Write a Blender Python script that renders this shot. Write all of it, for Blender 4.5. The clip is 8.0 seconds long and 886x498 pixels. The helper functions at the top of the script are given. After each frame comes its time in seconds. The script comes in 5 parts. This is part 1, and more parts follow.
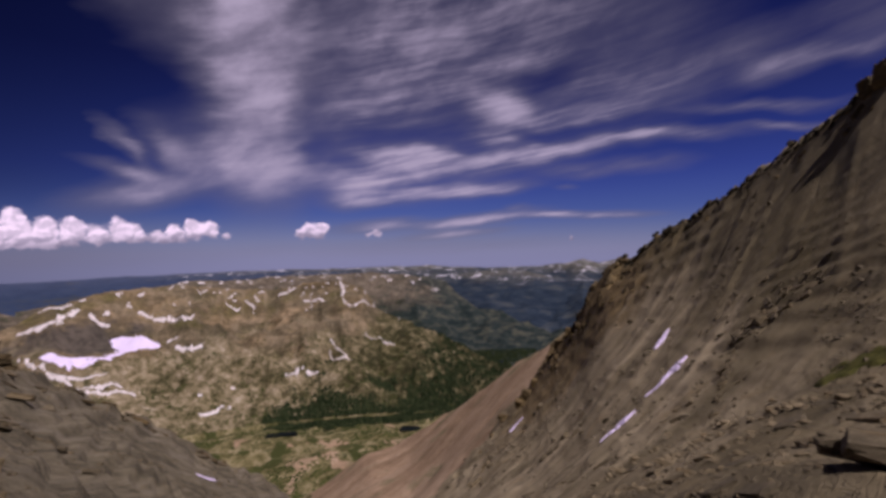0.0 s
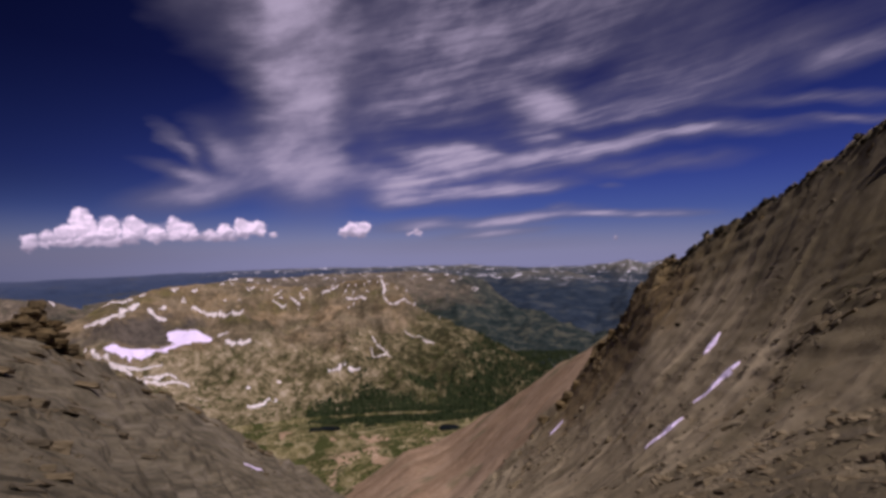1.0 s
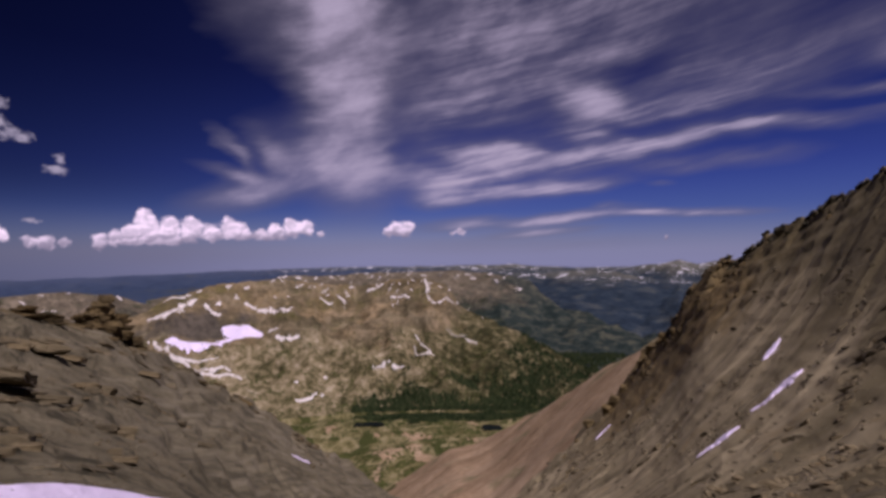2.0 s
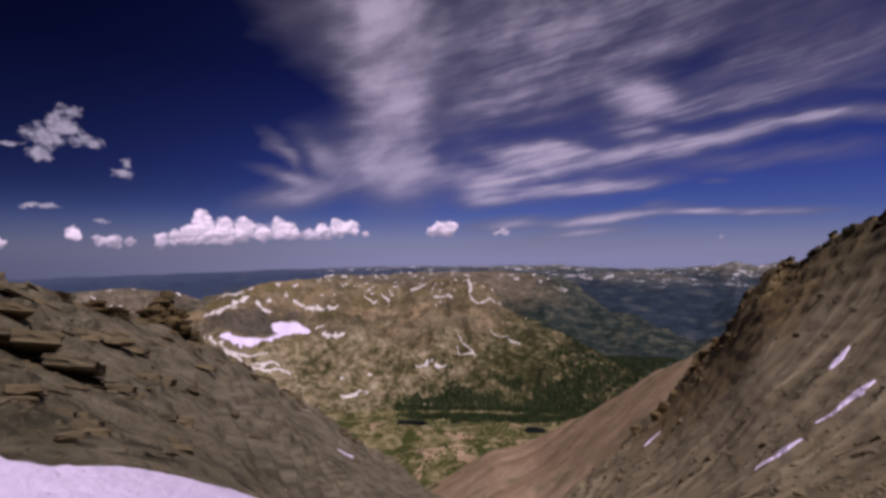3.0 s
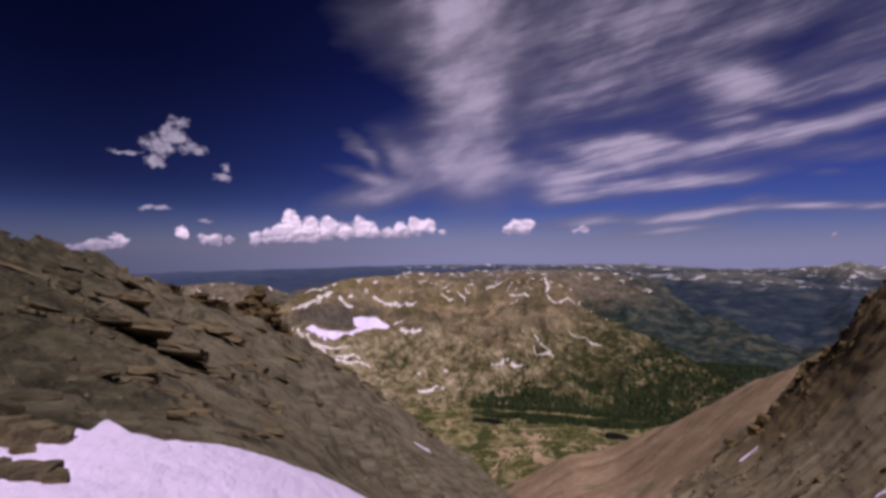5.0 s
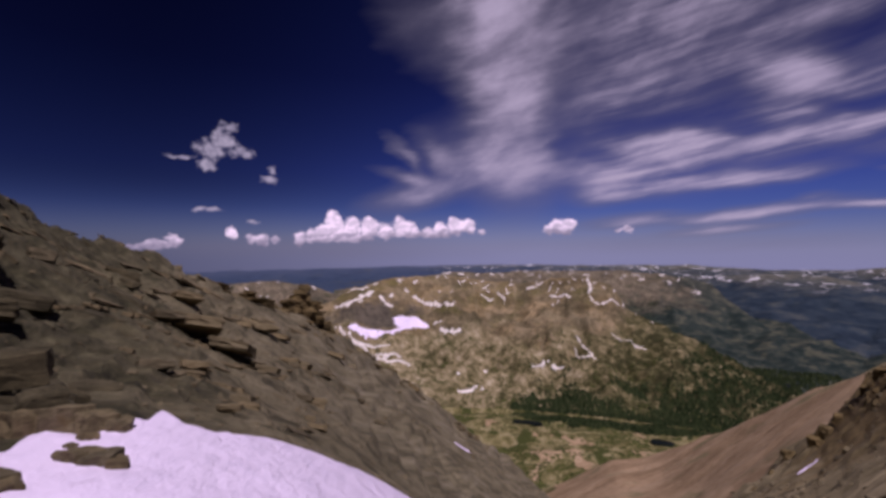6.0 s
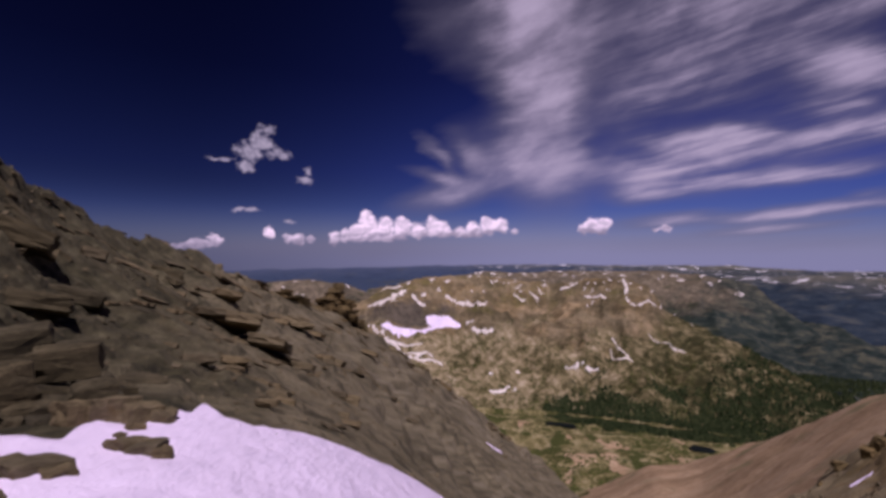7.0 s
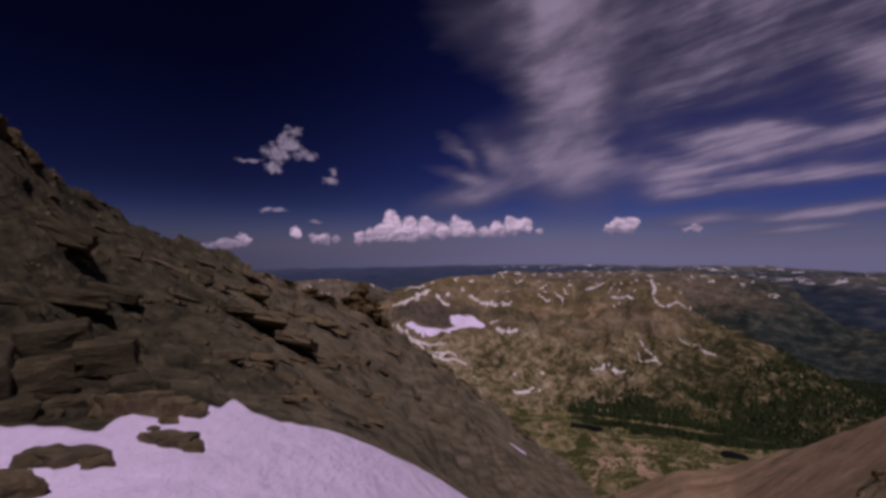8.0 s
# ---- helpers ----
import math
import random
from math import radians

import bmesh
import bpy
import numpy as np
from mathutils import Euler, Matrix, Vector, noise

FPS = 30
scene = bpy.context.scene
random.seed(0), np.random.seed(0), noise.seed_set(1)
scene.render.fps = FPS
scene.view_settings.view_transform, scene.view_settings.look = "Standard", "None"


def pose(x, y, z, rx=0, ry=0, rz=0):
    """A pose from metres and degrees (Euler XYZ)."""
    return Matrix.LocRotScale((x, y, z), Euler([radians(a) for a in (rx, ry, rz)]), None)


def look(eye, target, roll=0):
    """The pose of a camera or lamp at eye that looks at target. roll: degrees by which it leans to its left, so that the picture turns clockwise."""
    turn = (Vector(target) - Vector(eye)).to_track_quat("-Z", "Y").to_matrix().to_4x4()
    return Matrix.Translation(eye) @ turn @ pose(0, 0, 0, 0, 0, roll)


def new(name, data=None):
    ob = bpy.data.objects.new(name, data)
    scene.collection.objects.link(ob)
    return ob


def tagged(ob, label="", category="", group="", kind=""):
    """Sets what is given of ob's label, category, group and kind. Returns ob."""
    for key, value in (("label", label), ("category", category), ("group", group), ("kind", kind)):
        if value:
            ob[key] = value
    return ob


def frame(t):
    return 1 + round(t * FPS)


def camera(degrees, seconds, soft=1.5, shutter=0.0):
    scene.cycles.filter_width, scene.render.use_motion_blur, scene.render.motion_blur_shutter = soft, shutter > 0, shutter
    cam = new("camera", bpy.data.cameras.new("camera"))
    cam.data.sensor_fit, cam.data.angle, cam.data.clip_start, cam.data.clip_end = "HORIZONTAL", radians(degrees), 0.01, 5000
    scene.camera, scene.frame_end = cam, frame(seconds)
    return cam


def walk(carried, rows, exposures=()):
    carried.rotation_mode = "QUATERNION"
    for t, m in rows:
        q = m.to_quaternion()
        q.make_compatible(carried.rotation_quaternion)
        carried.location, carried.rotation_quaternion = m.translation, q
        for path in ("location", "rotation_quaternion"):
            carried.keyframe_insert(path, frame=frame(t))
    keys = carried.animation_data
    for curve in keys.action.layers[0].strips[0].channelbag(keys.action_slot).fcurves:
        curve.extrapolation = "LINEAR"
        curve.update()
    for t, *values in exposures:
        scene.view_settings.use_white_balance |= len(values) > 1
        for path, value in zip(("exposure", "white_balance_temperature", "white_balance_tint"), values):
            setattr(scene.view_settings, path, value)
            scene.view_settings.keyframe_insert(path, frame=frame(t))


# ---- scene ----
EYE = 1.8
cam = camera(85.86, 8.0, soft=3.4)
# seconds, yaw to the left, pitch, roll: a pan on the spot
TURNS = [
    (0.0, 0.0, 0.218, 0.749),
    (0.5, 2.506, 0.185, 0.62),
    (1.0, 4.838, 0.175, 0.48),
    (1.5, 7.345, 0.15, 0.36),
    (3.0, 15.21, 0.143, 0.01),
    (3.5, 17.455, 0.13, -0.09),
    (4.0, 19.783, 0.05, -0.12),
    (4.5, 21.991, -0.06, -0.13),
    (6.0, 29.092, -0.115, -0.18),
    (6.5, 31.222, -0.16, -0.24),
    (7.0, 32.975, -0.19, -0.28),
    (7.5, 34.562, -0.222, -0.3),
    (8.0, 35.854, -0.237, -0.32),
]
walk(
    cam,
    [(t, pose(0.01, 0.01, EYE, 90 + pitch, roll, yaw)) for t, yaw, pitch, roll in TURNS],
    exposures=[(0.0, 0.0, 6200, 25), (4.5, 0.0, 6150, 26), (6.5, 0.0, 6150, 29), (7.0, 0.0, 6180, 30), (7.5, -0.33, 6220, 32), (8.0, -0.85, 6280, 36)],
)

# ---- light: a high sun from behind, a deep mountain sky with cirrus ----
SUN_BEARING, SUN_HEIGHT = 130.0, 62.0
sun = new("sun", bpy.data.lights.new("sun", "SUN"))
sun.data.energy, sun.data.angle, sun.data.color = 3.6, radians(0.53), (1.0, 0.95, 0.92)
_b, _h = radians(SUN_BEARING), radians(SUN_HEIGHT)
SUN_WAY = Vector((math.sin(_b) * math.cos(_h), math.cos(_b) * math.cos(_h), math.sin(_h)))
sun.matrix_world = look(SUN_WAY * 50, (0, 0, 0))


class Nodes:
    """A small writer of node trees."""

    def __init__(self, tree):
        self.tree = tree
        tree.nodes.clear()

    def add(self, kind, settings=(), **inputs):
        node = self.tree.nodes.new(kind)
        for key, value in settings:
            setattr(node, key, value)
        for key, value in inputs.items():
            self.set(node, key, value)
        return node

    def set(self, node, key, value):
        socket = node.inputs[int(key[1:])] if key[0] == "i" and key[1:].isdigit() else node.inputs[key.replace("_", " ")]
        if isinstance(value, bpy.types.NodeSocket):
            self.tree.links.new(value, socket)
        elif isinstance(value, bpy.types.Node):
            self.tree.links.new(value.outputs[0], socket)
        else:
            socket.default_value = value

    def math(self, op, a, b=0.0, c=0.0, clamp=False):
        return self.add("ShaderNodeMath", [("operation", op), ("use_clamp", clamp)], i0=a, i1=b, i2=c).outputs[0]

    def vec(self, op, a, b=(0, 0, 0)):
        return self.add("ShaderNodeVectorMath", [("operation", op)], i0=a, i1=b)

    def noise(self, vector, scale, detail=4.0, rough=0.55, warp=0.0):
        return self.add("ShaderNodeTexNoise", [], Vector=vector, Scale=scale, Detail=detail, Roughness=rough, Distortion=warp)

    def ramp(self, value, stops):
        node = self.add("ShaderNodeValToRGB", [], Fac=value)
        while len(node.color_ramp.elements) < len(stops):
            node.color_ramp.elements.new(0.5)
        for e, (p, c) in zip(node.color_ramp.elements, stops):
            e.position, e.color = p, (*c, 1.0) if len(c) == 3 else c
        return node.outputs[0]

    def mix(self, fac, a, b, blend="MIX"):
        node = self.add("ShaderNodeMix", [("data_type", "RGBA"), ("blend_type", blend)], i0=fac)
        for k, v in ((6, a), (7, b)):
            if isinstance(v, (bpy.types.NodeSocket, bpy.types.Node)):
                self.tree.links.new(v if isinstance(v, bpy.types.NodeSocket) else v.outputs[0], node.inputs[k])
            else:
                node.inputs[k].default_value = (*v, 1.0)
        return node.outputs[2]

    def fit(self, value, a, b, c=0.0, d=1.0, smooth=True):
        return self.add("ShaderNodeMapRange", [("interpolation_type", "SMOOTHSTEP" if smooth else "LINEAR")], i0=value, i1=a, i2=b, i3=c, i4=d).outputs[0]

    def place(self, vector, loc=(0, 0, 0), rot=(0, 0, 0), size=(1, 1, 1), kind="TEXTURE"):
        return self.add("ShaderNodeMapping", [("vector_type", kind)], Vector=vector, Location=loc, Rotation=[radians(a) for a in rot], Scale=size).outputs[0]


def make_world():
    world = bpy.data.worlds.new("sky")
    scene.world = world
    world.use_nodes = True
    n = Nodes(world.node_tree)
    sky = n.add("ShaderNodeTexSky", [("sky_type", "NISHITA"), ("sun_disc", False), ("sun_elevation", radians(SUN_HEIGHT)), ("sun_rotation", radians(SUN_BEARING)), ("altitude", 3800.0), ("air_density", 1.0), ("dust_density", 0.6), ("ozone_density", 2.5)])
    way = n.add("ShaderNodeTexCoord").outputs["Generated"]
    part = n.add("ShaderNodeSeparateXYZ", [], Vector=way)
    bearing = n.math("MULTIPLY", n.math("ARCTAN2", part.outputs[0], part.outputs[1]), 57.2958)
    rise = n.math("MULTIPLY", n.math("ARCSINE", part.outputs[2]), 57.2958)
    spot = n.add("ShaderNodeCombineXYZ", [], X=bearing, Y=rise).outputs[0]
    # deep blue overhead, paler towards the horizon
    deep = n.ramp(n.fit(rise, -3, 42, smooth=False), [(0.0, (0.29, 0.31, 0.44)), (0.09, (0.32, 0.32, 0.47)), (0.16, (0.26, 0.27, 0.52)), (0.26, (0.18, 0.185, 0.47)), (0.5, (0.095, 0.09, 0.28)), (1.0, (0.05, 0.05, 0.16))])
    side = n.fit(bearing, -64, -2, 0.27, 1.17)
    side = n.math("ADD", side, n.math("MULTIPLY", n.fit(rise, 8, 0), n.math("SUBTRACT", n.fit(bearing, -70, -15, 0.55, 0.92), side)))
    blue = n.mix(1.0, sky, n.mix(1.0, deep, n.add("ShaderNodeCombineXYZ", [], X=side, Y=side, Z=side), "MULTIPLY"), "MULTIPLY")
    # cirrus: a soft column, a fan of drawn-out bands, low streaks; bearing, rise, half length, half width, lean, weight
    column = [
        (-21.3, 18.0, 13.2, 4.3, -86, 0.92), (-22.7, 30.2, 8.8, 5.26, -82, 0.8), (-29.5, 23.4, 8.7, 3.0, -31, 0.42), (-4.4, 24.7, 19.0, 6.2, -4, 0.52), (-6.0, 17.3, 13.0, 4.7, -9, 0.42), (-23.8, 10.1, 8.6, 3.1, -14, 0.7),
        (-32.4, 6.3, 6.5, 1.3, 13, 0.8), (-32.5, 8.2, 4.7, 0.7, -10, 0.7), (-33.9, 11.3, 2.9, 0.6, -47, 0.6), (-29.6, 10.7, 4.2, 1.15, -37, 0.5), (-13.0, 14.2, 9.2, 1.9, 43, 0.4), (8.8, 28.2, 20.7, 4.1, -11, 0.4),
        (-1.0, 9.6, 15.0, 2.6, 5, 0.42), (19.0, 18.0, 13.0, 4.6, 7, 0.34),
    ]
    fan = [
        (-5.0, 11.0, 5.8, 1.4, -7, 0.9), (-9.0, 8.2, 7.7, 1.7, -7, 0.85), (-10.0, 6.3, 4.0, 1.0, 6, 0.8), (3.2, 7.2, 7.4, 0.7, 4, 0.85), (14.4, 7.3, 1.6, 0.28, 3, 0.35), (9.9, 11.3, 10.7, 1.0, 8, 0.85), (22.5, 12.4, 4.9, 0.45, 1, 0.65),
        (19.1, 9.2, 8.3, 0.8, 0, 0.5), (6.6, 12.9, 3.2, 1.5, 0, 0.55), (8.0, 16.3, 5.7, 1.35, -15, 0.65), (17.4, 15.3, 6.9, 0.93, 2, 0.55), (18.9, 18.4, 6.8, 1.7, -4, 0.3), (9.4, 21.2, 8.1, 0.95, 9, 0.35), (-1.5, 11.2, 6.1, 0.75, 7, 0.5),
    ]
    east = [(35.9, 17.2, 3.7, 1.0, 7, 0.6), (41.0, 17.4, 3.4, 0.65, -4, 0.4), (33.6, 13.9, 8.1, 0.5, -6, 0.45), (26.4, 11.7, 6.6, 0.6, -3, 0.5), (35.2, 11.8, 3.7, 0.32, -2, 0.5), (31.2, 18.7, 8.7, 2.0, 9, 0.3), (43.1, 19.6, 5.8, 2.6, -13, 0.3)]
    low_streaks = [(3.7, 3.6, 8.2, 0.55, 7, 0.9), (16.1, 4.0, 8.0, 0.36, -1, 0.85), (-7.6, 3.1, 6.0, 0.6, 5, 0.7), (1.6, 2.1, 6.5, 0.4, 5, 0.75), (9.0, 5.0, 1.6, 0.36, 0, 0.4), (-3.1, 0.7, 19.4, 0.8, 1, 0.25), (-43.3, 0.1, 18.8, 1.1, 0, 0.3)]
    gaps = [(-4.4, 13.9, 8.3, 1.5, 3, 0.45), (15.5, 13.5, 7.7, 0.55, 0, 0.6), (12.8, 19.4, 3.8, 1.05, 6, 0.65), (-30.3, 16.9, 4.8, 2.1, -39, 0.6), (5.7, 12.2, 5.9, 0.5, 1, 0.4), (-15.0, 11.8, 2.7, 0.9, 40, 0.4)]
    centred = (0.5, 0.5, 0.5)
    sway = n.vec("SUBTRACT", n.noise(n.place(spot, size=(9, 5, 1)), 1.0, 2.0).outputs["Color"], centred)
    wisp = n.vec("SUBTRACT", n.noise(n.place(spot, rot=(0, 0, 8), size=(6.5, 1.6, 1)), 1.0, 4.0, 0.55).outputs["Color"], centred)
    calm = n.fit(rise, 2, 14, 0.2, 1.0)
    steady = n.add("ShaderNodeCombineXYZ", [], X=calm, Y=calm)
    drift = n.vec("ADD", n.vec("MULTIPLY", sway, (4.5, 3.2, 0)), n.vec("MULTIPLY", wisp, (3.5, 0.6, 0)))
    bent = n.vec("ADD", spot, n.vec("MULTIPLY", drift, steady)).outputs[0]

    def pile(strokes):
        total = None
        for a, e, wide, high, turn, weight in strokes:
            far = n.vec("LENGTH", n.place(bent, (a, e, 0), (0, 0, turn), (wide * 1.5, high * 2.1, 1))).outputs["Value"]
            one = n.fit(far, 1.0, 0.05, 0.0, weight)
            total = one if total is None else n.math("ADD", total, n.math("MULTIPLY", one, n.math("SUBTRACT", 1.0, total)))
        return total

    total = n.math("MULTIPLY", pile(column + fan + east + low_streaks), n.math("SUBTRACT", 1.0, pile(gaps)))
    # fine fibres, drawn out along the bands and fanning upwards over the column
    fan_angle = n.math("MULTIPLY", n.fit(bearing, -34, -10, 1.0, 0.0), n.math("ADD", rise, -4.0))
    drawn = n.vec("ADD", spot, n.vec("MULTIPLY", drift, (0.35, 0.3, 0))).outputs[0]
    swept = n.vec("ADD", drawn, n.add("ShaderNodeCombineXYZ", [], X=n.math("MULTIPLY", fan_angle, -0.45))).outputs[0]
    streaks = n.noise(n.place(swept, rot=(0, 0, 9), size=(15, 1.0, 1)), 1.0, 6.0, 0.62, 0.15).outputs[0]
    puffs = n.noise(n.place(drawn, rot=(0, 0, 20), size=(9, 4.0, 1)), 1.0, 5.0, 0.55).outputs[0]
    fibre = n.math("MULTIPLY", n.fit(bearing, -20, -8, 0.16, 0.55), n.fit(rise, 26, 12, 0.55, 1.0))
    grain = n.math("ADD", n.math("MULTIPLY", n.fit(streaks, 0.28, 0.72), fibre), n.math("MULTIPLY", n.fit(puffs, 0.25, 0.75), n.math("SUBTRACT", 1.0, fibre)))
    cover = n.fit(n.math("MULTIPLY", total, n.math("ADD", n.fit(bearing, -18, -4, 0.66, 0.5), n.math("MULTIPLY", grain, n.fit(bearing, -18, -4, 0.55, 0.98)))), 0.02, 1.02, smooth=False)
    haze = n.fit(rise, 5.0, -2.0, 0.0, 0.74)
    white = n.mix(n.fit(cover, 0.3, 0.95), (2.1, 1.95, 2.55), (5.6, 4.9, 6.1))
    shown = n.mix(n.math("MULTIPLY", cover, 0.95), n.mix(haze, blue, n.mix(n.fit(bearing, -70, -15), (1.2, 1.3, 2.2), (3.3, 3.35, 5.3))), white)
    # cumulus: heaps of round billows; bearing, rise, half width, half height
    main_heap = [
        (-45.8, 0.97, 0.8, 0.9), (-44.6, 1.41, 0.81, 0.91), (-43.3, 1.73, 1.0, 1.1), (-42.1, 3.3, 1.05, 1.2), (-41.6, 1.94, 1.43, 1.55), (-39.9, 2.35, 1.17, 1.25), (-37.9, 2.26, 1.32, 1.4), (-36.0, 2.09, 1.17, 1.22),
        (-34.2, 2.51, 1.07, 1.1), (-33.1, 2.19, 1.08, 1.11), (-30.9, 1.89, 0.77, 0.79), (-29.3, 2.24, 0.98, 1.0), (-27.5, 2.45, 1.19, 1.2), (-26.0, 2.6, 1.0, 1.01), (-24.4, 2.01, 0.6, 0.4), (-41.5, 1.1, 5.0, 0.6), (-33.0, 1.6, 6.5, 0.5),
    ]
    small_heaps = [
        (-53.0, 1.71, 0.73, 0.88), (-51.0, 0.91, 0.7, 0.68), (-49.8, 0.81, 0.7, 0.69), (-48.5, 0.76, 0.6, 0.5), (-15.6, 2.58, 1.05, 1.0), (-14.2, 2.71, 0.85, 0.81), (-16.6, 2.03, 0.7, 0.6), (-7.9, 2.15, 0.6, 0.5), (-8.8, 1.95, 0.5, 0.3),
        (-58.7, 0.7, 0.8, 0.85), (-59.9, 0.3, 1.2, 0.55), (-61.5, 0.0, 2.5, 0.4), (15.2, 1.3, 0.3, 0.3), (-15.4, 2.0, 1.6, 0.5),
    ]
    jolt = n.vec("SUBTRACT", n.noise(spot, 0.8, 6.0, 0.62).outputs["Color"], centred)
    loose = n.vec("ADD", spot, n.vec("MULTIPLY", jolt, (1.9, 1.3, 0))).outputs[0]
    # the heaps stand a hair aside where the veil is thick, so that the veil is worked out first
    loose = n.vec("ADD", loose, n.add("ShaderNodeCombineXYZ", [], X=n.math("MULTIPLY", cover, 1e-5))).outputs[0]
    billow = n.noise(n.place(loose, size=(1.0, 0.85, 1)), 0.85, 3.0, 0.5).outputs[0]
    above = n.noise(n.place(n.vec("ADD", loose, (-0.25, 0.32, 0)).outputs[0], size=(1.0, 0.85, 1)), 0.85, 3.0, 0.5).outputs[0]
    heap = None
    for a, e, wide, high in main_heap + small_heaps:
        q = n.place(loose, (a, e, 0), (0, 0, 0), (wide * 1.02, high * 1.02, 1))
        one = n.math("SUBTRACT", 1.0, n.vec("LENGTH", q).outputs["Value"])
        heap = one if heap is None else n.math("MAXIMUM", heap, one)
    # two torn scraps higher up, thin and ragged
    rag = n.noise(spot, 1.1, 5.0, 0.6).outputs[0]
    scraps = [(-55.0, 10.35, 1.4, 1.35), (-53.8, 11.56, 1.26, 1.05), (-53.3, 13.1, 0.75, 0.5), (-54.1, 12.7, 0.45, 0.7), (-52.1, 10.35, 1.2, 0.65), (-55.5, 8.8, 0.95, 0.65), (-57.8, 9.5, 1.5, 0.25), (-49.2, 7.6, 1.0, 0.45), (-48.8, 8.65, 0.45, 0.5), (-55.3, 4.1, 1.9, 0.2), (-50.9, 2.95, 0.7, 0.23)]
    scrap = None
    for a, e, wide, high in scraps:
        one = n.math("SUBTRACT", 1.0, n.vec("LENGTH", n.place(loose, (a, e, 0), (0, 0, 0), (wide * 1.35, high * 1.35, 1))).outputs["Value"])
        scrap = one if scrap is None else n.math("MAXIMUM", scrap, one)
    scrap = n.math("MULTIPLY", n.fit(n.math("ADD", scrap, n.math("MULTIPLY", n.math("SUBTRACT", rag, 0.5), 1.6)), 0.08, 0.75), 0.8)
    shown = n.mix(scrap, shown, n.mix(n.fit(rag, 0.35, 0.65), (3.6, 3.3, 4.2), (6.2, 5.6, 6.6)))
    lump = n.math("ADD", heap, n.math("MULTIPLY", n.math("SUBTRACT", billow, 0.5), 0.9))
    whole = n.fit(lump, -0.02, 0.34)
    relief = n.fit(n.math("SUBTRACT", billow, above), -0.12, 0.14)
    top = n.fit(rise, n.fit(bearing, -62, -14, -0.4, 1.3), n.fit(bearing, -62, -14, 1.6, 3.2))
    light = n.math("ADD", n.math("MULTIPLY", top, 0.68), n.math("MULTIPLY", relief, 0.34), clamp=True)
    puff = n.ramp(light, [(0.0, (2.7, 2.4, 3.3)), (0.45, (5.6, 4.8, 6.0)), (1.0, (14.0, 11.4, 13.2))])
    shown = n.mix(n.math("MULTIPLY", whole, 0.94), shown, puff)
    back = n.add("ShaderNodeBackground", [], Color=shown, Strength=0.075)
    n.add("ShaderNodeOutputWorld", [], Surface=back)


make_world()

# ---- the lie of the land ----
def hashed(i, j, seed):
    h = (i.astype(np.int64) * 374761393 + j.astype(np.int64) * 668265263 + seed * 974711) & 0xFFFFFFFF
    h = ((h ^ (h >> 13)) * 1274126177) & 0xFFFFFFFF
    return ((h ^ (h >> 16)) & 0xFFFF) / 32767.5 - 1.0


def bumps(x, y, seed=0):
    """Smooth noise of about one unit's wavelength, -1 to 1."""
    i, j = np.floor(x), np.floor(y)
    u, v = x - i, y - j
    u, v = u * u * u * (u * (u * 6 - 15) + 10), v * v * v * (v * (v * 6 - 15) + 10)
    a = hashed(i, j, seed) * (1 - u) + hashed(i + 1, j, seed) * u
    b = hashed(i, j + 1, seed) * (1 - u) + hashed(i + 1, j + 1, seed) * u
    return a * (1 - v) + b * v


def rough(x, y, octaves, seed=0, gain=0.5, ridged=False):
    total, weight = 0.0, 1.0
    for k in range(octaves):
        c, s = math.cos(k * 1.1), math.sin(k * 1.1)
        b = bumps((x * c - y * s) * 2.03**k, (x * s + y * c) * 2.03**k, seed + 17 * k)
        total = total + weight * (1 - 2 * np.abs(b) if ridged else b)
        weight *= gain
    return total


def smooth(v, a, b):
    t = np.clip((v - a) / (b - a), 0, 1)
    return t * t * (3 - 2 * t)


def rows_of(table):
    return [np.array(c, float) for c in zip(*table)]


def along(b, table):
    """Interpolates the columns of a table over the bearing b, in degrees."""
    cols = rows_of(table)
    return [np.interp(b, cols[0], c) for c in cols[1:]]


# crest of the ridge round the viewpoint: bearing, distance, rise in degrees
CREST_WEST = [
    (-180, 16, 4), (-130, 16, 10), (-100, 18, 15), (-79, 20, 10.2), (-75, 23, 6.8), (-72.2, 26, 3.8), (-67, 30, 1.0), (-64, 34, 0.1),
    (-59, 40, -1.7), (-54.5, 46, -4.5), (-48, 55, -6.4), (-44.2, 60, -8.0), (-41.5, 64, -10.0), (-36, 72, -13.9), (-31, 79, -17.2),
]
CREST_EAST = [
    (-27, 85, -20.4), (-21.3, 94, -23.8), (-16.9, 100, -26.6), (-9, 100, -30), (-2, 95, -27.4), (4.2, 103, -22.4), (6.9, 112, -19.0),
    (9.6, 108, -17.3), (11.6, 110, -13.9), (14.2, 105, -10.4), (16.8, 98, -6.5), (18.1, 95, -3.4), (21.7, 86, -1.2), (26.3, 75, 1.9),
    (31.6, 64, 6.3), (36.3, 55, 9.6), (40.5, 48, 12.4), (43.1, 45, 15.0), (60, 30, 22), (90, 20, 25), (130, 16, 15), (180, 16, 4),
]
CREST = CREST_WEST + CREST_EAST
# ground at the foot: bearing, distance, rise in degrees
FOOT = [
    (-180, 5, -20), (-110, 6, -16.5), (-79, 6.5, -15.6), (-60, 7.5, -16.5), (-45, 9, -22), (-33, 11, -28), (-20, 12, -36), (-5, 12, -38),
    (5, 11, -33), (15, 8, -28), (25, 6.5, -24), (38, 5, -19.5), (50, 5, -18), (130, 5, -18), (180, 5, -20),
]


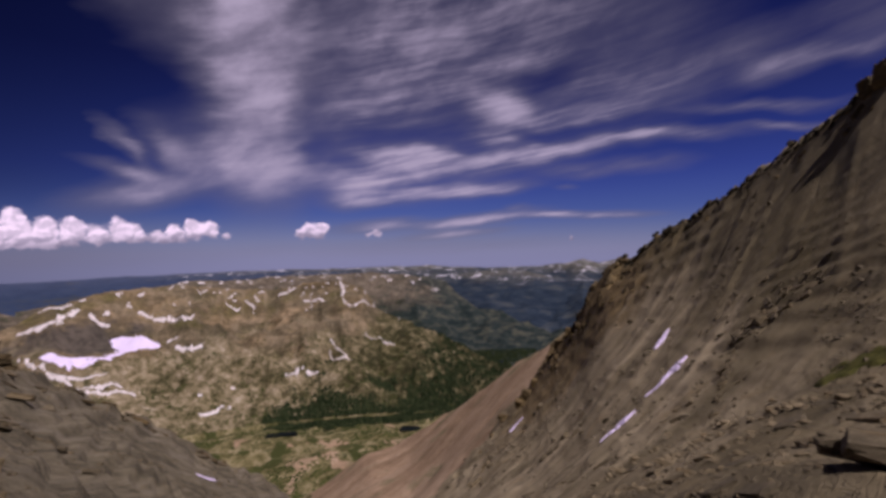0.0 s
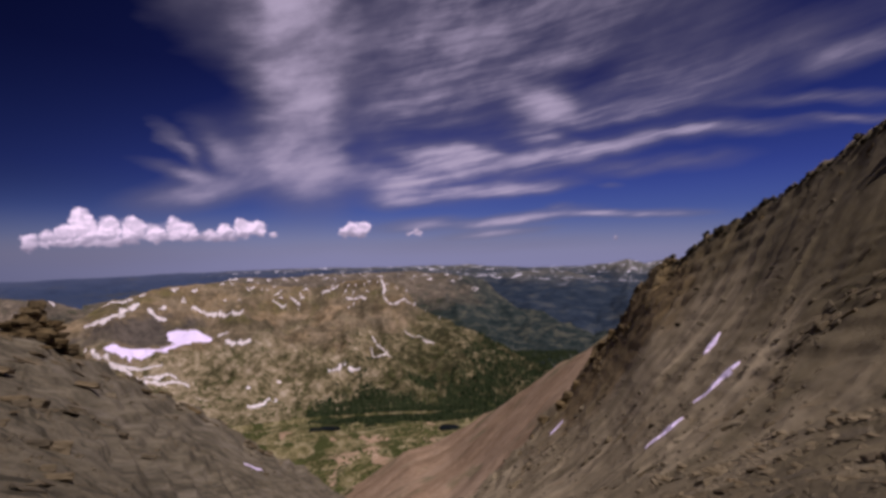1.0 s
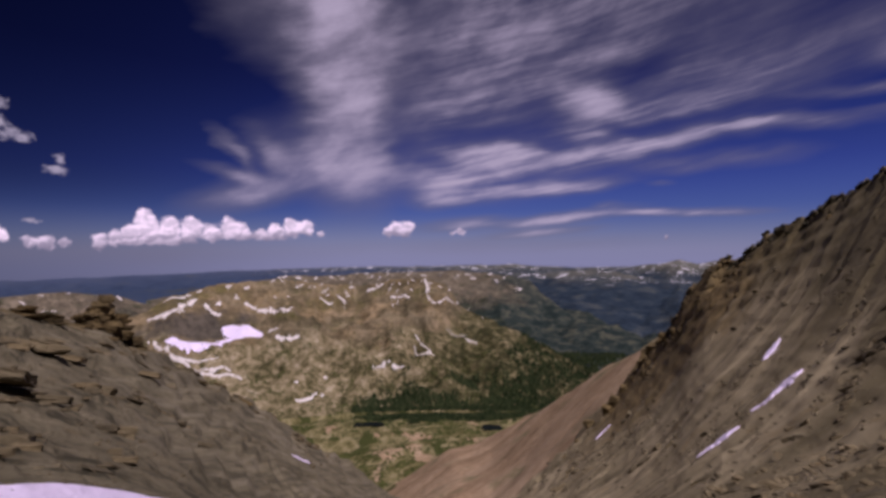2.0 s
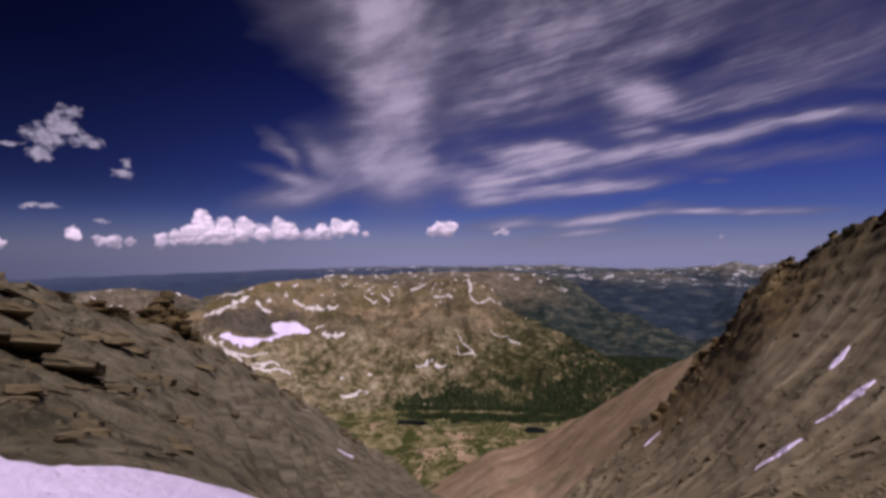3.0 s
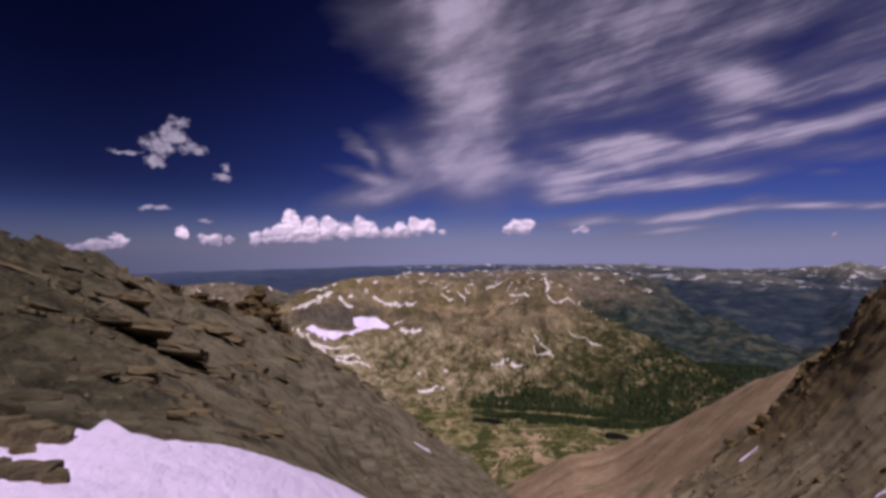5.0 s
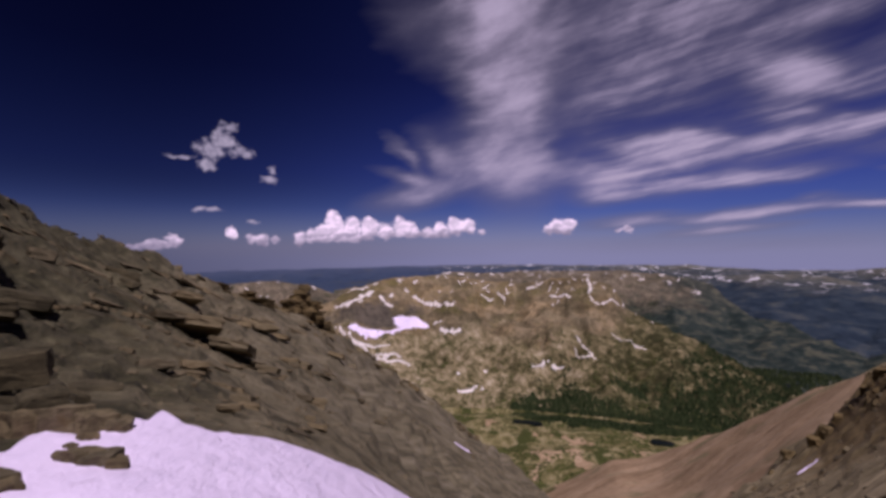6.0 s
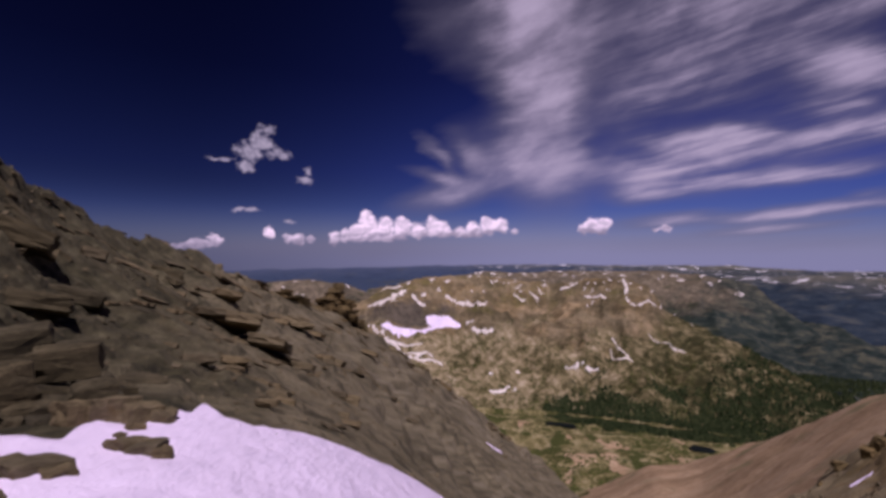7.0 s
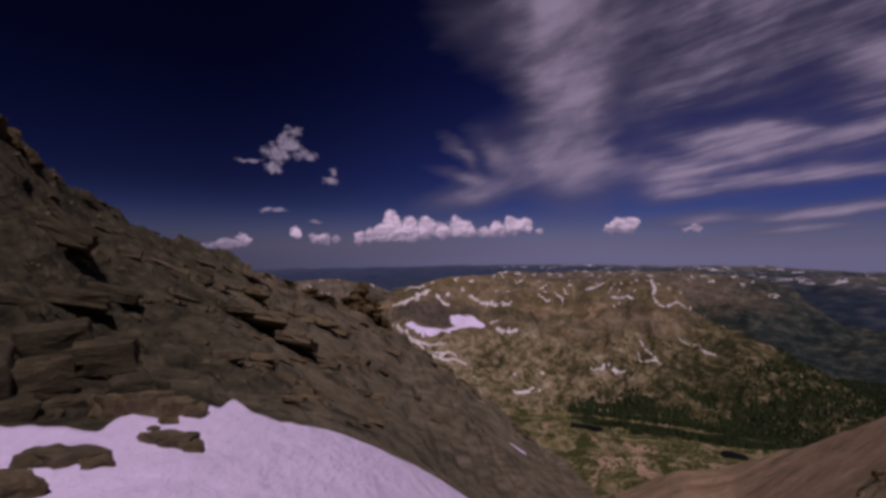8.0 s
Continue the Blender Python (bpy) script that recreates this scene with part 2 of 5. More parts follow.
def near_plain(b, r):
    d, rise = (sum(along(b + k, CREST)[c] for k in (-1.3, -0.65, 0, 0.65, 1.3)) / 5 for c in (0, 1))
    d0, rise0 = (sum(along(b + k, FOOT)[c] for k in (-6, -4, -2, 0, 2, 4, 6)) / 7 for c in (0, 1))
    t0, t1 = np.tan(np.radians(rise0)), np.tan(np.radians(rise))
    f = np.clip(np.log(np.maximum(r, 0.01) / d0) / np.log(d / d0), 0, 1)
    f = f ** (1.2 + 0.5 * smooth(b, 0, 20))
    up = EYE + r * (t0 + (t1 - t0) * f)
    z0, z1 = EYE + d0 * t0, EYE + d * t1
    z = np.where(r < d0, z0 * (r / d0) ** 1.3, up)
    return np.where(r > d, z1 - (r - d) * 0.92, z), d


def ledges(z, step, sharp):
    q = z / step
    f = q - np.floor(q)
    return step * (np.floor(q) + np.clip((f - 0.5) * sharp + 0.5, 0, 1)) - z


def near_height(b, r):
    """Height of the ridge's rock, by bearing and distance from the viewpoint."""
    z, d = near_plain(b, r)
    x, y = r * np.sin(np.radians(b)), r * np.cos(np.radians(b))
    left = smooth(-b, -2, 20)
    for length, high in ((26, 1.1), (9, 0.42), (3.2, 0.14), (1.1, 0.05), (0.42, 0.02)):
        reach = smooth(r, 1.2 * length, 4.5 * length) if length > 3 else smooth(r, 1.0 * length, 4 * length)
        z = z + high * reach * rough(x / length, y / length, 2, int(length * 10))
    # gullies run down the far face
    u, v = x * 0.616 - y * 0.788, x * 0.788 + y * 0.616
    z = z + (1 - left) * smooth(r, 14, 50) * 0.3 * rough(u / 5.5 + 0.02 * v, v / 60, 4, 77, 0.6, ridged=True)
    z = z + (1 - left) * smooth(r, 30, 90) * 0.8 * smooth(d - r, 30, 5) * rough(u / 4, v / 9, 3, 78, ridged=True)
    # bedded rock breaks in steps
    bed = z - 0.06 * x + 0.20 * y + 0.5 * rough(x / 9, y / 9, 2, 5)
    patchy = 0.35 + 0.65 * smooth(rough(x / (2 + r * 0.12), y / (2 + r * 0.12), 2, 9), -0.3, 0.5)
    for step, lo, hi in ((0.34, 4, 24), (0.95, 14, 70), (2.4, 40, 140)):
        z = z + patchy * smooth(r, lo, lo * 1.8) * smooth(-r, -hi, -hi * 0.6) * (0.3 + 0.45 * left) * ledges(bed, step, 3.2)
    # foliated bedrock: long low ribs, finer close by
    grow = np.log(np.maximum(r, 1.0))
    ribs = rough(b / 13.0 + 1.5 * grow, grow * 9.0 + b / 16, 4, 15, 0.62, ridged=True)
    hold = smooth(-b, 44, 62)
    return z + left * hold * smooth(r, 6.0, 10.0) * smooth(-r, -60, -35) * 0.0085 * r * ribs


# heights beyond the ridge: bearing, distance, rise in degrees
SCREE = [(-40, 590, -28), (-20, 590, -27), (-16.5, 585, -26.2), (-12.6, 590, -24.5), (-10, 600, -22.6), (-6, 620, -21.9), (-2.5, 590, -20.4), (-0.5, 560, -19.2), (4.2, 510, -16.6), (7.6, 480, -14.0), (13.6, 430, -10.2), (20, 400, -6), (35, 380, -3), (60, 380, -6)]
MOUNT = [
    (-75, 1500, -14), (-60, 1500, -11), (-50, 1500, -9.5), (-44.3, 1540, -6.9), (-42, 1560, -6.2), (-39.6, 1580, -4.6), (-37, 1600, -3.9), (-34.8, 1620, -3.5), (-30, 1650, -3.2),
    (-25, 1700, -3.7), (-20, 1720, -4.3), (-16, 1680, -3.6), (-12.2, 1620, -3.3), (-9.7, 1580, -4.0), (-8, 1530, -6.7), (-5.8, 1490, -7.7), (-2, 1430, -9.2), (1, 1380, -10.7), (5, 1320, -12.7), (9, 1260, -14.3), (16, 1200, -17), (40, 1100, -20),
]
PEAK = [(-75, 1900, -6.5), (-60, 1950, -4.9), (-53, 2000, -4.1), (-48.6, 2000, -3.75), (-44.3, 2000, -4.5), (-42, 2000, -5.4), (-36, 2000, -8), (60, 2000, -14)]
SPUR = [(-80, 2300, -9), (-36, 2300, -4.2), (-28, 2300, -2.9), (-18, 2350, -2.7), (-11, 2350, -2.5), (-5, 2350, -2.6), (0.3, 2300, -3.6), (1.9, 2200, -5.4), (5.4, 2020, -8.0), (8.7, 1850, -10.1), (10.5, 1760, -11.1), (14, 1650, -13), (60, 1650, -17)]
HILLS = [(-80, 3300, -4.5), (-30, 3300, -4.2), (-5, 3300, -3.0), (2, 3250, -2.8), (5.4, 3200, -2.4), (10, 3150, -2.6), (14.2, 3050, -3.3), (20, 3000, -3.6), (60, 3000, -5)]
RANGE = [(-180, 4700, -2.6), (-60, 4700, -2.7), (-42, 4700, -2.4), (-31, 4700, -2.15), (-20, 4700, -1.95), (-12, 4700, -1.95), (-2, 4700, -1.7), (5, 4700, -2.0), (11, 4700, -1.95), (14.5, 4700, -1.6), (16.4, 4700, -1.1), (18.1, 4700, -1.5), (20.6, 4700, -1.0), (30, 4700, -1.5), (180, 4700, -2.6)]


def ridge(b, r, table, front, back):
    d, rise = along(b, table)
    top = EYE + d * np.tan(np.radians(rise))
    return top - np.where(r < d, (d - r) * front, (r - d) * back), d


def far_height(b, r):
    """Height of the valley, the mountain across it and the country beyond."""
    x, y = r * np.sin(np.radians(b)), r * np.cos(np.radians(b))
    behind = smooth(np.abs(b), 75, 110)
    bench = smooth(r, 790, 1010) * 48
    floor = -290 - bench + 7 * rough(x / 90, y / 90, 3, 21) * smooth(r, 300, 700) + 90 * smooth(r, 1300, 3300)
    ds, fall = (sum(along(b + k, SCREE)[c] for k in (-1.8, -0.9, 0, 0.9, 1.8)) / 5 for c in (0, 1))
    s = EYE + np.minimum(r, ds) * np.tan(np.radians(fall)) - np.where(r < ds, (ds - r) * 0.13, (r - ds) * 0.75) + 2.2 * rough(x / 40 + y / 60, y / 40 - x / 90, 3, 22)
    h = np.maximum(floor, s)
    d, rise = along(b, MOUNT)
    rise = rise + 0.20 * rough(b / 2.6, b * 0, 3, 38, 0.55) * smooth(-b, 5, 12)
    foot = 1010.0
    t1, t0 = np.tan(np.radians(rise)), -338 / foot
    f = np.clip(np.log(np.maximum(r, foot) / foot) / np.log(np.maximum(d, foot + 60) / foot), 0, 1)
    m = EYE + r * (t0 + (t1 - t0) * f**0.9)
    m = np.where(r > d, EYE + d * t1 - (r - d) * 0.5, m)
    steep = smooth(r, foot, foot + 220)
    upper = smooth(m, -245, -195)
    bowl = np.exp(-(((b + 35.5) / 5.0) ** 2) - ((r - 1380) / 150) ** 2)
    ribs = 30 * rough(x / 200, y / 200, 3, 31, 0.45, True) - 15 + upper * 6 * rough(np.radians(b) * 1500 / 70 + 0.4 * bumps(x / 120, y / 120, 34), r / 380, 3, 32, 0.55, True)
    hummocks = (1 - 0.75 * upper) * (11 * rough(x / 60, y / 60, 3, 35, 0.55) + 4.5 * rough(x / 20, y / 20, 2, 36))
    m = m + (1 - 0.85 * bowl) * steep * ribs * smooth(np.abs(d - r), 0, 160) + smooth(r, foot, foot + 80) * hummocks
    # a cirque under the western top
    m = m - 42 * np.exp(-(((b + 35.5) / 3.6) ** 2) - ((r - 1430) / 95) ** 2)
    h = np.where(r > foot - 60, np.maximum(h, m - 260 * smooth(r, d + 150, d + 700)), h)
    for table, front, back, high, size, seed in ((PEAK, 0.5, 0.5, 9, 160, 41), (SPUR, 0.33, 0.4, 13, 240, 42), (HILLS, 0.13, 0.2, 16, 330, 43), (RANGE, 0.06, 0.3, 15, 300, 44)):
        g, dg = ridge(b, r, table, front, back)
        crest = high * rough(x / size, y / size, 4, seed, 0.55, True) - high * 0.35
        h = np.maximum(h, g + crest * (0.35 + 0.65 * smooth(np.abs(dg - r), 0, size)))
    return h * (1 - behind) + behind * (-330 + 140 * smooth(r, 1500, 4700) + 12 * rough(x / 300, y / 300, 3, 51))


def at(bearing, distance, up=0.0):
    """A place on the near ridge, by bearing and distance."""
    b, r = np.array([float(bearing)]), np.array([float(distance)])
    a = radians(bearing)
    return Vector((distance * math.sin(a), distance * math.cos(a), float(near_height(b, r)[0]) + up))


def bearing_of(x, y):
    return np.degrees(np.arctan2(x, y)), np.hypot(x, y)


def slope_at(bearing, distance):
    """The turn that lays a rock flush with the slope there."""
    a, h = radians(bearing), 0.03 * distance + 0.2
    x, y = distance * math.sin(a), distance * math.cos(a)
    xs, ys = np.array([x - h, x + h, x, x]), np.array([y, y, y - h, y + h])
    z = near_plain(*bearing_of(xs, ys))[0]
    up = Vector((-(z[1] - z[0]), -(z[3] - z[2]), 2 * h)).normalized()
    return up.to_track_quat("Z", "Y").to_matrix().to_4x4()


# ---- materials ----
def finish(n, color, rough_value, height=None, strength=0.5, distance=0.05, spec=0.25):
    node = n.add("ShaderNodeBsdfPrincipled", [], Base_Color=color, Roughness=rough_value)
    node.inputs["Specular IOR Level"].default_value = spec
    if height is not None:
        bump = n.add("ShaderNodeBump", [], Height=height, Strength=strength, Distance=distance)
        n.tree.links.new(bump.outputs[0], node.inputs["Normal"])
    n.add("ShaderNodeOutputMaterial", [], Surface=node)
    return node


def material(name):
    m = bpy.data.materials.new(name)
    m.use_nodes = True
    return m, Nodes(m.node_tree)


def rock_material(name, dark, mid, light, stain, size=1.0, bands=(0.0, 0.0, 0.0), flow=None, loose=False, bump=1.0, extra=None):
    """Weathered rock: blotches, bedding, cracks and rusty stains. size: metres of the large blotches."""
    m, n = material(name)
    at_ = n.add("ShaderNodeTexCoord").outputs["Object"]
    if loose:
        at_ = n.vec("ADD", at_, n.vec("SCALE", n.add("ShaderNodeCombineXYZ", [], X=n.add("ShaderNodeObjectInfo").outputs["Random"], Y=0.3, Z=0.7), (0, 0, 0)).outputs[0]).outputs[0]
    stretched = n.place(at_, rot=bands, size=(1, 1, 0.22)) if flow is None else n.place(at_, rot=(0, 0, flow), size=(1, 7, 7))
    big = n.noise(at_, 0.45 / size, 5, 0.6).outputs[0]
    small = n.noise(stretched, 2.6 / size, 8, 0.68, 0.4).outputs[0]
    grit = n.noise(at_, 22.0 / size, 6, 0.7).outputs[0]
    tone = n.math("ADD", n.math("MULTIPLY", big, 0.45), n.math("ADD", n.math("MULTIPLY", small, 0.4), n.math("MULTIPLY", grit, 0.25)))
    color = n.ramp(tone, [(0.41, dark), (0.53, mid), (0.67, light)])
    rust = n.fit(n.noise(at_, 1.1 / size, 6, 0.65, 0.8).outputs[0], 0.55, 0.72)
    color = n.mix(n.math("MULTIPLY", rust, 0.6), color, stain)
    cells = n.add("ShaderNodeTexVoronoi", [("feature", "DISTANCE_TO_EDGE")], Vector=n.vec("ADD", stretched, n.vec("SCALE", n.noise(at_, 1.5 / size, 3).outputs["Color"]).outputs[0]), Scale=1.4 / size)
    crack = n.fit(cells.outputs["Distance"], 0.0, 0.05)
    if flow is not None:
        run = n.place(at_, rot=(0, 0, flow), size=(1, 26, 26))
        pale = n.fit(n.noise(run, 0.55, 5, 0.6).outputs[0], 0.54, 0.68)
        color = n.mix(n.math("MULTIPLY", pale, 0.7), color, [c * 1.25 for c in light])
        dark_run = n.fit(n.noise(run, 0.31, 4, 0.6, 0.2).outputs[0], 0.56, 0.70)
        color = n.mix(n.math("MULTIPLY", dark_run, 0.5), color, [c * 1.2 for c in dark])
    if loose:
        rnd = n.add("ShaderNodeObjectInfo").outputs["Random"]
        color = n.mix(1.0, color, n.ramp(rnd, [(0.0, (0.72, 0.72, 0.74)), (0.5, (1.0, 0.98, 0.95)), (1.0, (1.25, 1.18, 1.08))]), "MULTIPLY")
    if extra:
        color = extra(n, at_, color)
    height = n.math("ADD", n.math("MULTIPLY", small, 1.0), n.math("ADD", n.math("MULTIPLY", grit, 0.35), n.math("MULTIPLY", crack, 0.01)))
    finish(n, color, 0.92, height, 0.9, 0.16 * size * bump)
    return m


def lichen_and_shade(n, at_, color):
    """Dark olive lichen on the shattered western end of the ridge, its tone deepened for shade; foliation in the
    bedrock and runs of grit on the open slope.
    """
    part_ = n.add("ShaderNodeSeparateXYZ", [], Vector=at_)
    side = n.math("ADD", part_.outputs[1], n.math("MULTIPLY", part_.outputs[0], 0.55))
    edge = n.math("ADD", side, n.math("MULTIPLY", n.math("SUBTRACT", n.noise(at_, 0.35, 6, 0.65).outputs[0], 0.5), 14.0))
    # grit washed down the open slope, in long pale and dark runs
    run = n.noise(n.place(at_, rot=(0, 0, -4), size=(1, 14, 6)), 1.1, 6, 0.7).outputs[0]
    open_slope = n.fit(edge, 2.0, 14.0)
    color = n.mix(n.math("MULTIPLY", n.fit(run, 0.51, 0.60), n.math("MULTIPLY", open_slope, 0.55)), color, (0.27, 0.225, 0.16))
    color = n.mix(n.math("MULTIPLY", n.fit(run, 0.48, 0.40), n.math("MULTIPLY", open_slope, 0.6)), color, (0.070, 0.057, 0.036))
    # dark partings between the beds
    bed = n.noise(n.place(at_, rot=(9, 4, 0), size=(5.0, 5.0, 0.55)), 1.3, 7, 0.66, 0.5).outputs[0]
    color = n.mix(n.math("MULTIPLY", n.fit(bed, 0.52, 0.60), n.fit(edge, 18.0, 4.0, 0.25, 0.85)), color, (0.040, 0.033, 0.017))
    return n.mix(n.math("MULTIPLY", n.fit(edge, 4.5, -2.0), 0.75), color, n.ramp(n.noise(at_, 1.6, 6, 0.7).outputs[0], [(0.40, (0.020, 0.018, 0.009)), (0.54, (0.066, 0.058, 0.030)), (0.66, (0.140, 0.122, 0.070))]))


def rusty_edge(n, at_, color):
    """Rusty, broken rock where the face ends in a buttress, and thin turf-coloured runs."""
    span = n.vec("LENGTH", n.place(at_, (30, 90, 0), (0, 0, -20), (17, 30, 1e9))).outputs["Value"]
    edge = n.math("ADD", span, n.math("MULTIPLY", n.math("SUBTRACT", n.noise(at_, 0.16, 6, 0.65).outputs[0], 0.5), 1.5))
    rock = n.ramp(n.noise(at_, 0.55, 7, 0.72).outputs[0], [(0.36, (0.070, 0.046, 0.016)), (0.5, (0.195, 0.128, 0.048)), (0.64, (0.32, 0.220, 0.095))])
    color = n.mix(n.math("MULTIPLY", n.fit(edge, 1.3, 0.75), 0.85), color, rock)
    # grazing shade of the upper face, painted as dark olive rock above the scree
    high = n.math("ADD", n.add("ShaderNodeSeparateXYZ", [], Vector=at_).outputs[2], n.math("MULTIPLY", n.math("SUBTRACT", n.noise(n.place(at_, rot=(0, 0, -52), size=(1, 5, 5)), 0.22, 6, 0.65).outputs[0], 0.5), 16.0))
    color = n.mix(n.math("MULTIPLY", n.fit(high, -5.0, 1.5), 0.72), color, n.ramp(n.noise(at_, 0.8, 7, 0.72).outputs[0], [(0.38, (0.038, 0.029, 0.012)), (0.54, (0.105, 0.080, 0.036)), (0.68, (0.190, 0.145, 0.075))]))
    olive = n.fit(n.noise(n.place(at_, rot=(0, 0, -52), size=(1, 5, 5)), 0.10, 5, 0.6).outputs[0], 0.52, 0.68)
    return n.mix(n.math("MULTIPLY", olive, 0.35), color, (0.115, 0.088, 0.030))


MAT = {}
MAT["ridge"] = rock_material("grey_brown_bedrock", (0.036, 0.030, 0.016), (0.150, 0.122, 0.073), (0.285, 0.234, 0.148), (0.170, 0.118, 0.054), 1.2, (11, 3, 0), extra=lichen_and_shade)
MAT["face"] = rock_material("brown_scree_face", (0.110, 0.085, 0.046), (0.265, 0.207, 0.121), (0.415, 0.330, 0.205), (0.300, 0.200, 0.088), 3.0, flow=-52, bump=0.6, extra=rusty_edge)
MAT["stone"] = rock_material("loose_stone", (0.040, 0.031, 0.017), (0.132, 0.104, 0.060), (0.250, 0.199, 0.121), (0.165, 0.104, 0.042), 0.5, (11, 3, 0), loose=True, bump=0.5)
# lichened rock with the shade among the blocks put into its dark colour
MAT["outcrop"] = rock_material("lichened_shaded_block", (0.014, 0.012, 0.007), (0.052, 0.043, 0.024), (0.118, 0.098, 0.060), (0.074, 0.050, 0.020), 0.5, (11, 3, 0), loose=True, bump=0.5)
MAT["crag"] = rock_material("rusty_crag", (0.036, 0.026, 0.011), (0.125, 0.089, 0.040), (0.225, 0.162, 0.078), (0.190, 0.112, 0.036), 1.5, (11, 3, 0), loose=True, bump=0.6)


def land_material(name, stops, scale, patches, patch_scale, patch_limit, bump, tone_stretch=None, extra=None):
    """Open country seen from afar: blotches at two scales and patches of another cover."""
    m, n = material(name)
    at_ = n.add("ShaderNodeTexCoord").outputs["Object"]
    use = at_ if tone_stretch is None else n.place(at_, rot=(0, 0, tone_stretch[0]), size=tone_stretch[1])
    a = n.noise(use, scale, 8, 0.66).outputs[0]
    b = n.noise(at_, scale * 5.3, 6, 0.7).outputs[0]
    color = n.ramp(n.math("ADD", n.math("MULTIPLY", a, 0.62), n.math("MULTIPLY", b, 0.38)), stops)
    p = n.fit(n.noise(at_, patch_scale, 9, 0.66).outputs[0], *patch_limit)
    color = n.mix(p, color, patches)
    if extra:
        color = extra(n, at_, color)
    finish(n, color, 0.95, n.math("ADD", a, n.math("MULTIPLY", b, 0.5)), 0.8, bump, spec=0.05)
    return m


def mountain_cover(n, at_, color):
    z = n.add("ShaderNodeSeparateXYZ", [], Vector=at_).outputs[2]
    # fine rubble, pale runs of scree down the slope
    grain = n.noise(at_, 0.09, 6, 0.72).outputs[0]
    color = n.mix(1.0, color, n.ramp(grain, [(0.40, (0.74, 0.75, 0.74)), (0.5, (0.97, 0.97, 0.96)), (0.60, (1.22, 1.20, 1.17))]), "MULTIPLY")
    broad = n.noise(n.place(at_, size=(1, 1, 0.5)), 0.0065, 5, 0.6).outputs[0]
    color = n.mix(1.0, color, n.ramp(broad, [(0.38, (0.66, 0.70, 0.70)), (0.5, (1.0, 1.0, 1.0)), (0.62, (1.28, 1.22, 1.14))]), "MULTIPLY")
    lines = n.noise(n.place(at_, rot=(0, 0, 18), size=(1, 7, 7)), 0.045, 5, 0.6).outputs[0]
    color = n.mix(n.math("MULTIPLY", n.fit(lines, 0.54, 0.70), 0.35), color, (0.34, 0.265, 0.17))
    # shade on the cliff round the hollow under the western top, put into its colour
    span = n.vec("LENGTH", n.place(at_, (-868, 1165, 0), (0, 0, 37), (150, 62, 1e9))).outputs["Value"]
    cliff_shade = n.fit(n.math("ADD", span, n.math("MULTIPLY", n.math("SUBTRACT", n.noise(at_, 0.016, 7, 0.68).outputs[0], 0.5), 2.6)), 1.2, 0.6)
    color = n.mix(n.math("MULTIPLY", cliff_shade, 0.9), color, n.ramp(n.noise(n.place(at_, size=(1, 1, 4)), 0.05, 6, 0.7).outputs[0], [(0.4, (0.050, 0.043, 0.036)), (0.6, (0.115, 0.095, 0.076))]))
    # darker mottled green-grey on the eastern flank, beyond a spur that comes down from the snowy top
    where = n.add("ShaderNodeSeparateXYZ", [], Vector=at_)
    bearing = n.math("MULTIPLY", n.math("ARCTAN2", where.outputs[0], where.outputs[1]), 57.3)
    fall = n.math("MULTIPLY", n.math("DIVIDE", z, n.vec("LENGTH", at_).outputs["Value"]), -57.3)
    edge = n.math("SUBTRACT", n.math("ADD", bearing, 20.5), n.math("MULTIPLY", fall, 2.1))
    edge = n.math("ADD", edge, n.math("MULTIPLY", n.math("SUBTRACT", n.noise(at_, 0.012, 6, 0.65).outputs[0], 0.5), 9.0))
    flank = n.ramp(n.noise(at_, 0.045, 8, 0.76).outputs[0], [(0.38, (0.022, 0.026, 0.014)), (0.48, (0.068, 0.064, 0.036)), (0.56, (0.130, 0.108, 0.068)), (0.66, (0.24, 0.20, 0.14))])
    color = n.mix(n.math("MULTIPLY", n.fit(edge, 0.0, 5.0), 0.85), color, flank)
    # hummocks of pale slabs, turf and scrub on the lower benches
    wobble = n.math("MULTIPLY", n.math("SUBTRACT", n.noise(at_, 0.010, 6, 0.62).outputs[0], 0.5), 210.0)
    eastern = n.math("MULTIPLY", n.fit(n.add("ShaderNodeSeparateXYZ", [], Vector=at_).outputs[0], -380, -40), 75.0)
    low = n.fit(n.math("SUBTRACT", n.math("ADD", z, wobble), eastern), -208, -255)
    east = n.fit(n.add("ShaderNodeSeparateXYZ", [], Vector=at_).outputs[0], -420, -60, 0.0, 0.075)
    spots = n.math("SUBTRACT", n.math("ADD", n.math("MULTIPLY", n.noise(at_, 0.055, 8, 0.80).outputs[0], 0.7), n.math("MULTIPLY", n.noise(at_, 0.013, 5, 0.6).outputs[0], 0.3)), east)
    mottle = n.ramp(spots, [(0.40, (0.022, 0.025, 0.009)), (0.46, (0.095, 0.082, 0.037)), (0.505, (0.205, 0.163, 0.090)), (0.56, (0.330, 0.262, 0.162)), (0.64, (0.56, 0.47, 0.36))])
    return n.mix(n.math("MULTIPLY", low, 0.9), color, mottle)


